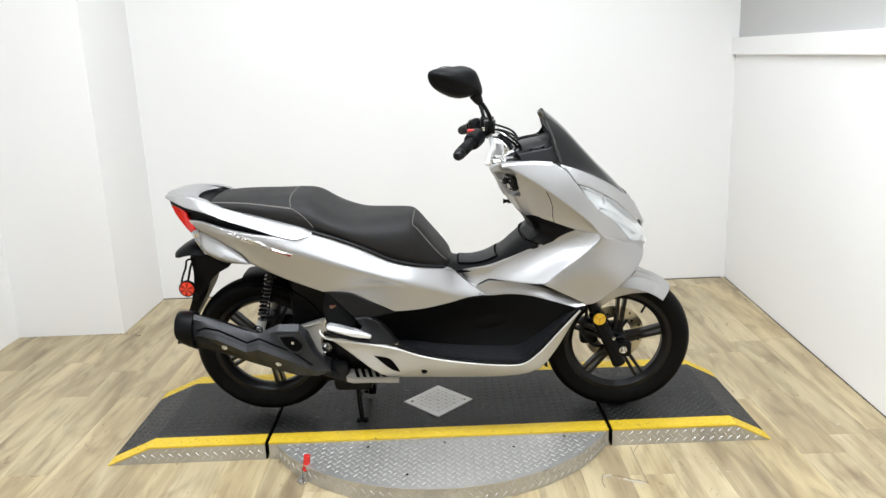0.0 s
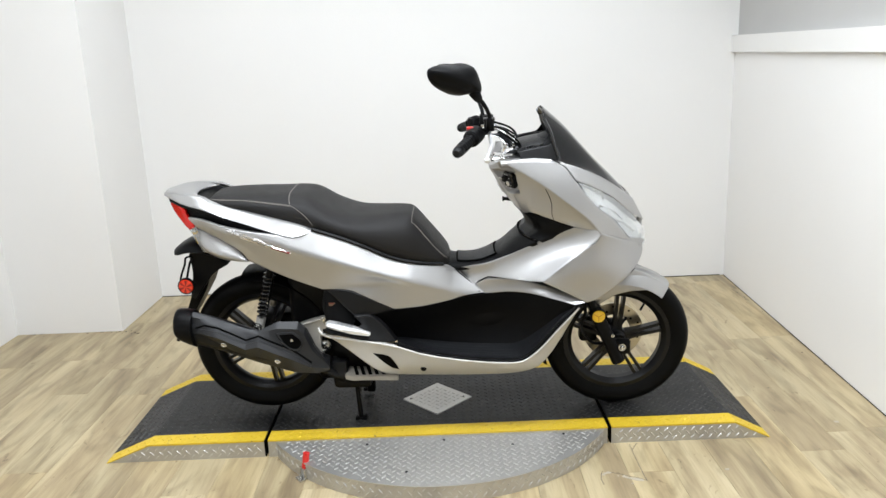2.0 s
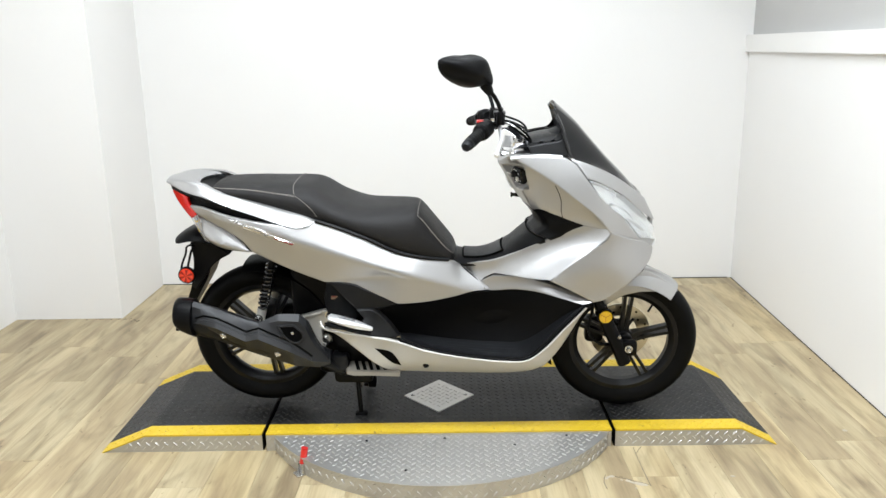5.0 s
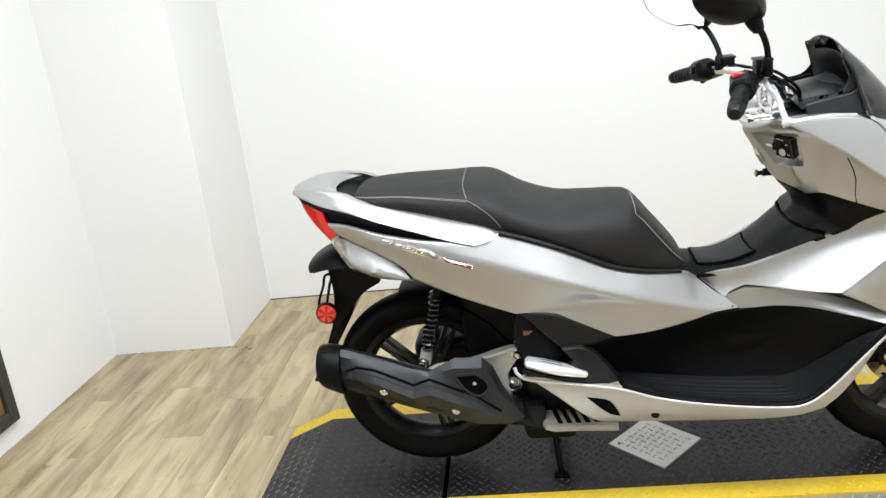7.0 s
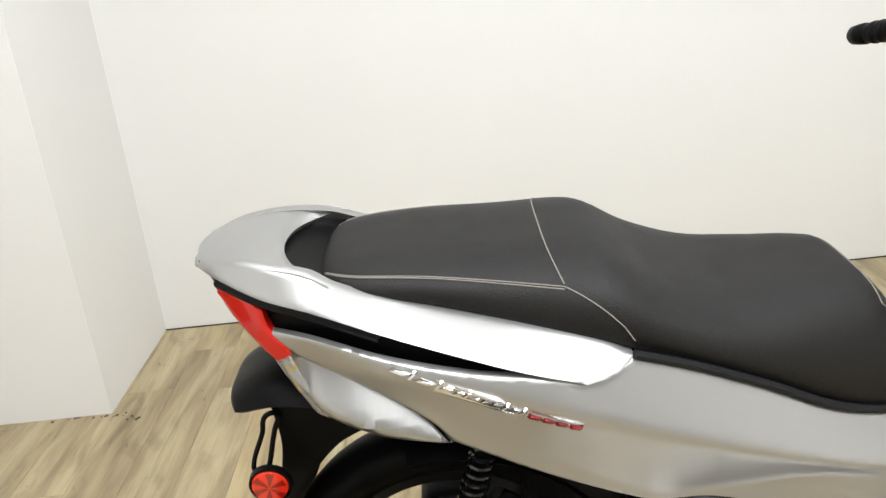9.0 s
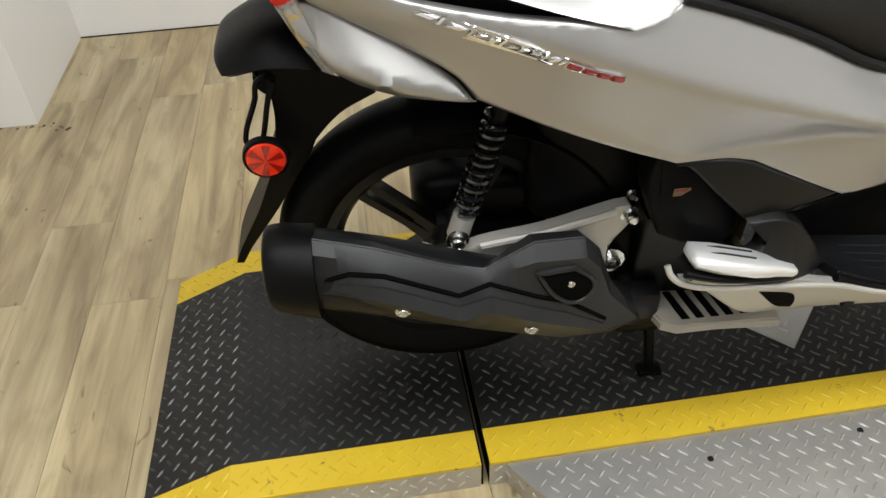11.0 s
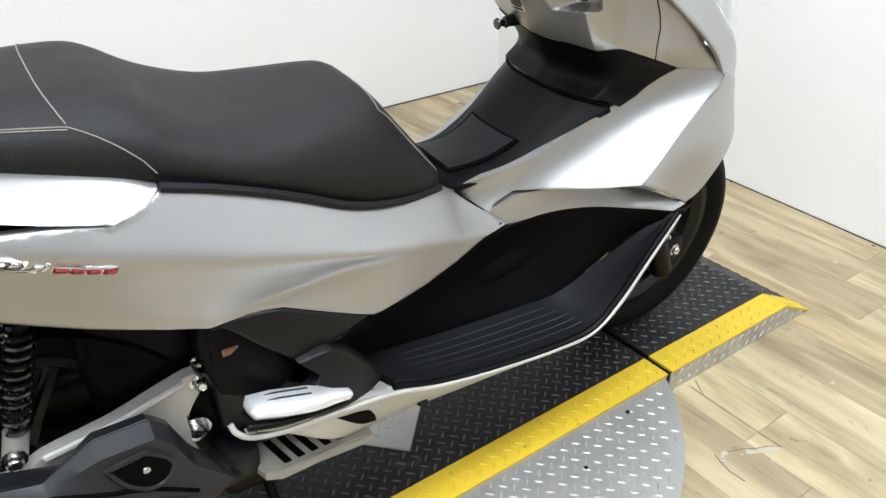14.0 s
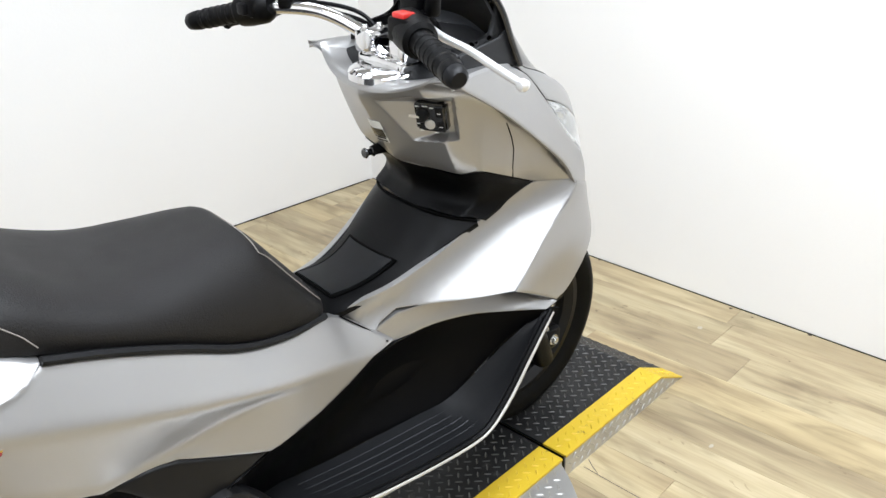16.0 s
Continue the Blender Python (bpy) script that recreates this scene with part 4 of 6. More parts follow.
fine.append([row[j].lerp(row[j + 1], g_ / 4) for j in range(len(row) - 1) for g_ in range(4)] + [row[-1]])
for row in fine:
    for p in row:
        if p.y < 0:
            d_ = in_pocket(-p.y, p.z)
            p.x, p.y = p.x + d_ * .95, p.y + d_ * .3
part("leg_shield", thick(fine, 0.012, (1, 0, -.4)), SILVER, bike, angle=50)
part("steering_collar", thick(cross(dense([(.211, .906, .247, .945, .152), (.217, .914, .258, .947, .150), (.235, .917, .275, .946, .148), (.300, .917, .305, .944, .146)], 3), 14, 2.2), .004, (0, 0, -1)), SILVER, bike)
insert = folded([[(.292, 0, .759), (.320, .134, .760), (.340, .169, .771), (.409, .192, .745), (.480, .187, .716)], [(.320, 0, .726), (.346, .117, .728), (.362, .154, .736), (.418, .174, .722), (.450, .179, .704)],
                 [(.330, 0, .696), (.353, .104, .697), (.370, .142, .700), (.395, .156, .695), (.415, .167, .684)], [(.309, 0, .674), (.325, .095, .675), (.335, .128, .675), (.355, .143, .673), (.371, .157, .666)]])
part("tunnel_insert", thick(insert, 0.010, (1, 0, -.6)), BLACK, bike)
tun = dense([(0.309, 0.671, 0.361, 0.663, 0.1375), (0.273, 0.641, 0.318, 0.641, 0.124), (0.239, 0.612, 0.268, 0.612, 0.106), (0.193, 0.586, 0.215, 0.584, 0.090), (0.147, 0.576, 0.160, 0.568, 0.083), (0.089, 0.580, 0.100, 0.562, 0.084), (0.049, 0.582, 0.050, 0.574, 0.090)], 4)
tun_rows = cross(tun, 14, 3.2)
part("tunnel_cover", thick(tun_rows, 0.010, (.4, 0, -1)), BLACK, bike)
part("tunnel_seam", tube([Vector(p) + Vector((-.001, 0, .003)) for p in tun_rows[0]], .0028, 6), DARKGAP, bike)


def on_rows(rows, v, u):
    f = v * (len(rows) - 1)
    i = min(len(rows) - 2, int(f))
    g = (u + 1) / 2 * (len(rows[0]) - 1)
    j = min(len(rows[0]) - 2, int(g))
    a = Vector(rows[i][j]).lerp(Vector(rows[i][j + 1]), g - j)
    b = Vector(rows[i + 1][j]).lerp(Vector(rows[i + 1][j + 1]), g - j)
    return a.lerp(b, f - i)


# fuel lid on the tunnel
lid = []
for i in range(15):
    v = 0.40 + 0.40 * i / 14
    lid.append([on_rows(tun_rows, v, u) + Vector((-0.002, 0, 0.005)) for u in np.linspace(-0.62, 0.62, 9)])
part("fuel_lid", thick(lid, 0.006, (.4, 0, -1)), DARKGREY, bike, "dark fuel filler lid")
gap = [on_rows(tun_rows, 0.39, u) + Vector((-.001, 0, .002)) for u in np.linspace(-.66, .66, 13)] + [on_rows(tun_rows, v, .66) + Vector((-.001, 0, .002)) for v in np.linspace(.42, .80, 8)] + \
      [on_rows(tun_rows, .815, u) + Vector((-.001, 0, .002)) for u in np.linspace(.62, -.62, 12)] + [on_rows(tun_rows, v, -.66) + Vector((-.001, 0, .002)) for v in np.linspace(.80, .42, 8)]
part("lid_gap", tube(gap, 0.0028, 6, closed=True), DARKGAP, bike)
for s in BOTH:
    part("shield_seam", tube([on_rows(sh_rows, v, s * u) + Vector((-.0004, 0, 0)) for v, u in ((.45, .90), (.50, .875), (.56, .86), (.65, .85), (.8, .842), (1, .84))], 0.0012, 6), DARKGAP, bike)

# ignition panel on the leg shield
def pad(fr, cx, cy, w, h, d0, d1, inset=0.1, skew=0.0):
    """A raised block with drawn-in top on such a frame."""
    o, ex, ez, n = fr
    bm = bmesh.new()
    q = [(-1, -1), (1, -1), (1, 1), (-1, 1)]
    lo = [bm.verts.new(o + ex * (cx + i * w / 2 + skew * j * w / 2) + ez * (cy + j * h / 2) + n * d0) for i, j in q]
    hi = [bm.verts.new(o + ex * (cx + (i * w / 2 + skew * j * w / 2) * (1 - inset)) + ez * (cy + j * h / 2 * (1 - inset)) + n * d1) for i, j in q]
    bm.faces.new(hi)
    for i in range(4):
        bm.faces.new((lo[i], lo[(i + 1) % 4], hi[(i + 1) % 4], hi[i]))
    return bm


_ex, _ez = Vector((.50, -.86, 0)).normalized(), Vector((.25, 0, -1)).normalized()
_n = _ex.cross(_ez).normalized()
IGF = (Vector((.275, -.109, .868)), _ex, _ez, _n if _n.x < 0 else -_n)
bm = pad(IGF, .000, 0, .054, .052, -.03, .007, .04, -.05)
bmesh.ops.bevel(bm, geom=list(bm.edges), offset=.005, segments=3, affect="EDGES")
isw = part("ignition_switch", bm, GLOSSBLACK, bike, "black ignition switch panel with key slot and buttons")


def on_ig(x, y, d):
    o, ex, ez, n = IGF
    return o + ex * x + ez * y + n * d


part("key_slot", aim(lathe([(0, .003), (.005, .003), (.008, .002), (.009, 0)], (0, 0, 0), 16, "z"), on_ig(-.002, .010, .007), IGF[3]), ALU, isw)
part("shutter_knob", aim(lathe([(0, .010), (.008, .010), (.010, .007), (.011, 0)], (0, 0, 0), 14, "z"), on_ig(-.012, -.006, .007), IGF[3]), DARKGREY, isw)
part("knob_lever", tube([on_ig(-.012, -.006, .013), on_ig(-.030, -.010, .020)], .0034, 6, taper=.0022), ALU, isw)
for yy in (-.012, .012):
    part("button", pad(IGF, .017, yy, .012, .016, .006, .009, .15), DARKGREY, isw, smooth=False)
    part("button_mark", tube([on_ig(.014, yy, .0093), on_ig(.020, yy, .0093)], .0009, 4), WHITE, isw)
for x0, yy, ln in ((-.022, -.021, .006), (-.010, -.022, .009), (.002, -.020, .006), (-.024, .010, .005), (-.020, .022, .006), (.004, .024, .007), (-.004, .003, .005)):
    part("button_mark", tube([on_ig(x0, yy, .0072), on_ig(x0 + ln, yy, .0072)], .0009, 4), WHITE, isw)

# warning label and bag hook
lab = [[on_rows(sh_rows, v, u) + Vector((-.0025, 0, 0)) for u in np.linspace(.045, -.065, 6)] for v in np.linspace(.47, .66, 4)]
lb = part("warning_label", thick(lab, 0.001, (1, 0, 0)), WHITE, bike, "white and black warning label")
dk = [[on_rows(sh_rows, v, u) + Vector((-.0042, 0, 0)) for u in np.linspace(.040, -.070, 6)] for v in np.linspace(.53, .60, 3)]
part("label_bar", thick(dk, 0.0006, (1, 0, 0)), GLOSSBLACK, lb)
for v0 in (.605, .635):
    part("label_bar", thick([[on_rows(sh_rows, v, u) + Vector((-.0042, 0, 0)) for u in np.linspace(.035, -.060, 5)] for v in (v0, v0 + .015)], 0.0006, (1, 0, 0)), DARKGREY, lb)
hk = part("bag_hook", tube([(.313, .045, .770), (.291, .048, .768), (.275, .050, .766)], .013, 10, taper=.009), BLACK, bike, "black plastic bag hook")
part("hook_tip", lathe([(0, -.012), (.008, -.012), (.010, -.009), (.006, -.004), (.006, .004), (.010, .008), (0, .010)], (.269, .050, .765), 12, "x"), GLOSSBLACK, hk)

# dash, screen garnish and windscreen
dash = dense([(0.231, 0.909, 0.258, 0.932, 0.128), (0.286, 0.935, 0.300, 0.938, 0.130), (0.330, 0.955, 0.370, 0.940, 0.140), (0.369, 0.989, 0.415, 0.935, 0.146), (0.404, 1.004, 0.430, 0.945, 0.139)], 3)
for s in BOTH:
    lip_rows = [[(x0, s * .126, z0 - .006), (x0 + .002, s * .138, z0 + .002), (x0 + .003, s * (w0 - .004), z0 + .004), (x0 + .004, s * (w0 + .002), z0 - .001)] for x0, z0, w0 in ((.243, .938, .186), (.258, .940, .184), (.300, .942, .180), (.350, .942, .176), (.405, .936, .175))]
    part("cowl_lip", thick(lip_rows, .006, (0, 0, -1)), SILVER, bike)
part("dash_panel", thick(cross(dash, 12, 2.5), 0.008, (.3, 0, -1)), DARKGREY, bike)
part("meter_hood", thick(cross(dense([(.293, .975, .308, .950, .112), (.335, .985, .350, .960, .126), (.394, .995, .410, .968, .134)], 3), 10, 2.6), 0.006), SATINBLACK, bike)
part("meter", aim(lathe([(0, .004), (.036, .004), (.043, .006), (.047, .003), (.048, -.010)], (0, 0, 0), 28, "z"), (.350, -.01, .962), (-.55, 0, .83)), GAUGE, bike, "round instrument meter")
part("meter_rim", aim(lathe([(.044, .007), (.047, .009), (.051, .006), (.051, -.01)], (0, 0, 0), 28, "z"), (.350, -.01, .962), (-.55, 0, .83)), CHROME, bike)
scr = dense([(.389, 1.086, .383, 1.070, .100), (.396, 1.083, .388, 1.060, .125), (.457, 1.028, .405, 1.022, .150), (.512, .966, .418, .978, .164), (.566, .906, .434, .936, .176), (.630, .840, .505, .908, .172), (.680, .780, .596, .856, .130)], 4)
part("windscreen", thick(cross(scr, 14, 2.6), 0.004), SMOKE, bike, "dark smoked windscreen")
scrin = dense([(.406, 1.056, .392, 1.045, .118), (.443, 1.009, .405, 1.003, .142), (.492, .954, .422, .962, .158), (.552, .894, .442, .924, .168), (.650, .794, .578, .852, .125)], 4)
part("screen_backing", thick(cross(scrin, 12, 2.6), 0.004), HEATSHIELD, bike)
both("screen_inner", [(.300, .972, .128, 1), (.340, .980, .134), (.385, .990, .142), (.408, 1.035, .138, 1), (.416, .995, .154), (.398, .983, .152, 1), (.350, .975, .148), (.306, .968, .144, 1)], BLACK, th=0.006, rim=0.002)
both("meter_side_panel", [(.306, .966, .146, 1), (.350, .974, .150), (.398, .982, .154), (.418, .990, .158), (.440, .935, .170, 1), (.360, .938, .164), (.310, .941, .156, 1)], HEATSHIELD, th=0.006, rim=0.002)
for s in BOTH:
    part("screen_garnish", tube(arc_line([(.386, s * .126, 1.062), (.405, s * .151, 1.022), (.418, s * .165, .978), (.434, s * .178, .934)], 5), .006, 8), GLOSSBLACK, bike)

# inner dark core, added so that the space between the panels looks dark
core = dense([(-.74, .74, .69, .06), (-.60, .74, .60, .10), (-.40, .70, .50, .11), (-.20, .60, .30, .10), (.0, .50, .24, .095), (.2, .50, .24, .10), (.36, .60, .30, .11), (.46, .80, .44, .10), (.58, .74, .50, .09), (.66, .68, .56, .05)], 3)
rows = []
for x, zt, zb_, w in core:
    rows.append([(x, w * math.cos(a), (zt + zb_) / 2 + (zt - zb_) / 2 * math.sin(a)) for a in np.linspace(0, 2 * math.pi, 16, endpoint=False)])
part("dark_filler_core", grid(rows, close_u=True, caps=True), BLACK, bike)

# black footwell wall, rear corner panel and floorboard
well = [(-.117, .457, .188, 1), (-.028, .457, .168), (.067, .467, .142), (.186, .478, .110), (.259, .487, .125), (.332, .490, .155), (.404, .480, .186), (.503, .467, .217, 1), (.442, .418, .185), (.370, .347, .155),
        (.295, .294, .134), (.217, .285, .124), (.062, .295, .124), (-.113, .324, .131, 1), (-.164, .405, .176), (-.230, .446, .208, 1)]
both("footwell_panel", well, BLACK, [(.050, .388, .106), (.200, .377, .092), (.300, .378, .112), (-.050, .390, .137)], th=0.008)
both("rear_corner_panel", [(-.356, .538, .190, 1), (-.320, .538, .193), (-.281, .535, .194), (-.251, .528, .194, 1), (-.119, .460, .188, 1), (-.176, .446, .198), (-.231, .430, .208, 1), (-.242, .440, .208), (-.292, .489, .203), (-.330, .527, .195)], SATINBLACK)
for s in BOTH:
    inn = arc_line([(-.120, .322, .132), (.062, .294, .124), (.217, .284, .124), (.295, .292, .134), (.370, .347, .155), (.442, .418, .185), (.489, .460, .214)], 6)
    out = arc_line([(-.110, .348, .235), (-.031, .315, .233), (.101, .290, .233), (.251, .277, .234), (.308, .283, .233), (.355, .319, .230), (.420, .391, .225), (.489, .462, .218)], 6)
    k = 44
    def res(line, n):
        P = np.array(line)
        d = np.r_[0, np.cumsum(np.linalg.norm(np.diff(P, axis=0), axis=1))]
        return [np.array([np.interp(v, d, P[:, i]) for i in range(3)]) for v in np.linspace(0, d[-1], n)]
    A, B = res(inn, k), res(out, k)
    rows = [[(p[0] + (q[0] - p[0]) * t, s * (p[2] + (q[2] - p[2]) * t), p[1] + (q[1] - p[1]) * t - 0.006 * math.sin(math.pi * t)) for t in np.linspace(0, 1, 7)] for p, q in zip(A, B)]
    fb = part("floorboard", thick(rows, 0.012), DARKGREY, bike)
    rows = [[(p[0] + (q[0] - p[0]) * t, s * (p[2] + (q[2] - p[2]) * t), p[1] + (q[1] - p[1]) * t - 0.006 * math.sin(math.pi * t) + 0.004) for t in np.linspace(0.1, 0.88, 7)] for p, q in list(zip(A, B))[3:-5]]
    part("foot_mat", thick(rows, 0.004), BLACK, fb, "black ribbed rubber foot mat")
    for t in (0.20, 0.35, 0.50, 0.65, 0.80):
        part("mat_rib", tube([(p[0] + (q[0] - p[0]) * t, s * (p[2] + (q[2] - p[2]) * t), p[1] + (q[1] - p[1]) * t - 0.006 * math.sin(math.pi * t) + 0.0070) for p, q in list(zip(A, B))[4:-6]], 0.0055, 8), MATRUB, fb)
    part("mat_border", tube([(p[0] + (q[0] - p[0]) * .07, s * (p[2] + (q[2] - p[2]) * .07), p[1] + (q[1] - p[1]) * .07 + .002) for p, q in list(zip(A, B))[2:-3]], 0.0055, 8), SATINBLACK, fb)
    part("floor_edge", tube([(q[0], s * (q[2] + .002), q[1] + .003) for q in B], 0.006, 8), BLACK, fb)

# silver lower trim with its hole; the opening is a dark patch painting inner shade
trim = [(-.345, .408, .266, 1), (-.231, .384, .258), (-.122, .350, .242), (-.030, .314, .237), (.101, .289, .237), (.251, .275, .238), (.307, .280, .237), (.358, .315, .235), (.423, .386, .229), (.493, .463, .222, 1),
        (.487, .445, .215), (.422, .328, .210), (.363, .239, .194, 1), (.311, .215, .183), (.214, .203, .174), (.059, .198, .170), (-.130, .203, .168), (-.178, .220, .172), (-.261, .308, .212)]
both("lower_trim", trim, SILVER_TRIM, [(-.050, .256, .196), (.150, .238, .196), (-.150, .282, .206)], th=0.014)
tw = spread(trim + [(-.050, .256, .196), (.150, .238, .196), (-.150, .282, .206)])
both("trim_vent_shade", [(x, z, tw(x, z) + .002, 1) if sh else (x, z, tw(x, z) + .002) for x, z, sh in ((-.197, .312, 1), (-.147, .300, 0), (-.127, .271, 0), (-.114, .233, 1), (-.142, .245, 0))], DARKGAP, th=0.004, rim=0.0015, wf=lambda x, z: tw(x, z) + .002)
for s in BOTH:
    part("trim_plug", lathe([(0, .003), (.008, .003), (.010, .001), (.011, -.002)] if s > 0 else [(0, -.003), (.008, -.003), (.010, -.001), (.011, .002)], (-.030, s * (tw(-.03, .238) + .001), .238), 18, "y"), BLACK, bike)

# pillion step boss and folded pegs
boss = [(-.249, .450, .212, 1), (-.193, .448, .223), (-.151, .408, .211), (-.113, .350, .205, 1), (-.145, .358, .239), (-.231, .385, .260, 1), (-.300, .406, .268), (-.340, .418, .267, 1), (-.320, .421, .255), (-.225, .414, .247)]
both("step_boss", boss, SATINBLACK, th=0.03)
part("warning_sticker", box(-.338, -.316, -.1795, -.1780, .472, .484, bevel=.0005), mat("dull_brown_sticker", (.16, .10, .06), .6), bike, "small dull red and brown sticker")
part("sticker_bar", box(-.336, -.320, -.1800, -.1788, .480, .4835), mat("dull_red", (.20, .03, .02), .6), bike, smooth=False)
both("peg_bracket", [(-.351, .531, .146, 1), (-.330, .517, .162), (-.285, .493, .174), (-.250, .454, .182, 1), (-.250, .415, .195), (-.300, .405, .206), (-.350, .414, .185, 1), (-.365, .472, .160)], BLACK, th=0.05)
for s in BOTH:
    PM = pose(-.270, s * .255, .423, s * 8, 15, s * 3)
    rows = []
    for x, w0, w1, h in ((-.070, -.010, .012, .004), (-.064, -.022, .024, .008), (-.030, -.026, .027, .0095), (.020, -.024, .024, .0095), (.040, -.014, .019, .009), (.052, -.004, .015, .008), (.076, -.002, .012, .006), (.080, .000, .009, .003)):
        rows.append([PM @ Vector((x, s * y, z)) for y, z in ((w0, -h), (w1 * .8, -h), (w1, -h * .3), (w1 * .92, h * .6), (w1 * .7, h), (w0 * .7, h), (w0, h * .5))])
    pg = part("pillion_peg", grid(rows, close_u=True, caps=True), BRIGHTALU, bike, "folded bright aluminium pillion footpeg", angle=50)
    for k in range(2):
        part("peg_groove", tube([PM @ Vector((-.050, s * (-.010 + .014 * k), .0066)), PM @ Vector((-.028, s * (-.010 + .014 * k), .0097)), PM @ Vector((.018, s * (-.010 + .014 * k), .0097))], .0016, 6), HEATSHIELD, pg)
    part("peg_groove", tube(arc_line([(-.345, s * .273, .427), (-.30, s * .276, .415), (-.235, s * .267, .398), (-.20, s * .258, .388)], 5), .005, 8), BLACK, bike)
    part("trim_lip", tube(arc_line([(-.362, s * .256, .428), (-.357, s * .264, .416), (-.340, s * .270, .405), (-.30, s * .274, .397), (-.235, s * .266, .382), (-.12, s * .248, .350), (-.03, s * .240, .315), (.10, s * .239, .290), (.25, s * .240, .276), (.307, s * .239, .281), (.358, s * .237, .316), (.423, s * .231, .387), (.491, s * .223, .461)], 5), .0042, 8), SILVER_TRIM, bike)


# ---- wheels ----
def wheel(name, x, z, R, tw_, spoke0, label):
    rr = R - 0.072
    w = part(name, join(lathe([(rr - .010, -tw_ * .62), (rr + .004, -tw_ * .62), (rr + .006, -tw_ * .52), (rr - .014, -tw_ * .40), (rr - .02, 0), (rr - .014, tw_ * .40), (rr + .006, tw_ * .52), (rr + .004, tw_ * .62), (rr - .010, tw_ * .62), (rr - .016, tw_ * .5), (rr - .026, .012), (rr - .026, -.012), (rr - .016, -tw_ * .5), (rr - .010, -tw_ * .62)], (x, 0, z), 64)), WHEEL, bike, label)
    prof = [(rr + .002, -tw_ * .58), (rr + .012, -tw_ * .74), (R - .040, -tw_ * 1.0), (R - .022, -tw_ * .93), (R - .009, -tw_ * .66), (R - .002, -tw_ * .30), (R, 0), (R - .002, tw_ * .30), (R - .009, tw_ * .66), (R - .022, tw_ * .93), (R - .040, tw_ * 1.0), (rr + .012, tw_ * .74), (rr + .002, tw_ * .58)]
    ty = part("tyre", lathe(prof, (x, 0, z), 72), RUBBER, w, "black rubber tyre", angle=50)
    part("hub", lathe([(0, -.045), (.026, -.045), (.030, -.04), (.032, -.02), (.040, -.015), (.040, .015), (.032, .02), (.030, .04), (0, .045)], (x, 0, z), 28), WHEEL, w)
    for i in range(5):
        a = radians(spoke0 + 72 * i)
        c, s_ = math.cos(a), math.sin(a)
        bm = bmesh.new()
        for off, o1 in ((-.0095, -.0125), (.0095, .0125)):
            q = []
            for r, o, hw, dy in ((.026, off * .8, .009, .020), (.078, off, .0056, .014), (rr - .014, o1, .0056, .012)):
                q.append([(x + c * r - s_ * (o + e), y, z + s_ * r + c * (o + e)) for e, y in ((-hw, -dy), (hw, -dy), (hw, dy), (-hw, dy))])
            g = grid(q, close_u=True, caps=True)
            me = bpy.data.meshes.new("tmp")
            g.to_mesh(me)
            g.free()
            bm.from_mesh(me)
            bpy.data.meshes.remove(me)
        q = [[(x + c * r - s_ * e, y, z + s_ * r + c * e) for e, y in ((-hw, -.012), (hw, -.012), (hw, .012), (-hw, .012))] for r, hw in ((.028, .018), (.070, .012))]
        part("spoke", join(bm, grid(q, close_u=True, caps=True)), WHEEL, w, smooth=False)
    va = radians(spoke0 + 40)
    part("valve", tube([(x + math.cos(va) * (rr - .022), -.006, z + math.sin(va) * (rr - .022)), (x + math.cos(va) * (rr - .052), -.020, z + math.sin(va) * (rr - .052))], .004, 8), BLACK, w)
    return w


FX, FZ, RXW, RZ = .655, .253, -.612, .272
fwh = wheel("front_wheel", FX, FZ, .258, .046, 13, "black five-spoke alloy front wheel")
wheel("rear_wheel", RXW, RZ, .262, .052, -8, "black five-spoke alloy rear wheel")
# brake disc on the far side of the front wheel, with its caliper
bm = lathe([(.062, .050), (.108, .050), (.108, .054), (.062, .054), (.062, .050)], (FX, 0, FZ), 48)
part("brake_disc", bm, DISC, fwh, "drilled steel brake disc")
for i in range(5):
    a = radians(30 + 72 * i)
    part("disc_arm", tube([(FX + .025 * math.cos(a), .052, FZ + .025 * math.sin(a)), (FX + .07 * math.cos(a + .3), .052, FZ + .07 * math.sin(a + .3))], .006, 6), WHEEL, fwh)
# Drilled holes drawn as near-black dots, their inner shade painted on.
for i in range(20):
    a = 2 * math.pi * i / 20
    r = .078 + .016 * (i % 2)
    part("disc_hole_dot", lathe([(0, -.0006), (.0042, -.0006), (.0042, .0006), (0, .0006)], (FX + r * math.cos(a), .0495, FZ + r * math.sin(a)), 8), DARKGAP, fwh)
part("brake_caliper", box(FX - .125, FX - .060, .030, .085, FZ - .035, FZ + .060, bevel=.014, seg=3), BLACK, bike)

# fork, axle, fender, amber reflector
for s in BOTH:
    fk = part("fork_leg", tube(arc_line([(.50, s * .085, .56), (.545, s * .086, .44), (.575, s * .088, .370)], 4), .017, 14), BLACK, bike)
    part("fork_lower", join(tube([(.563, s * .088, .395), (.578, s * .089, .360), (.625, s * .09, .262), (.645, s * .09, .212), (.650, s * .09, .200)], .024, 14), box(.615, .69, s * .09 - .016, s * .09 + .016, .228, .285, bevel=.012)), BLACK, fk)
    part("axle_bolt", bolt((FX + .004, s * .108, FZ + .006), (0, s, 0), .009, .008), STEEL, fk)
    part("pinch_bolt", bolt((.625, s * .112, .305), (0, s, 0), .004, .004), STEEL, fk)
    part("axle_boss", tube([(FX, 0, FZ), (FX, s * .105, FZ)], .018, 16), BLACK, fk)
rf = part("side_reflector", lathe([(0, -.010), (.021, -.009), (.023, -.005), (.023, .006)], (.574, -.106, .380), 28), AMBER, bike, "round amber side reflector")
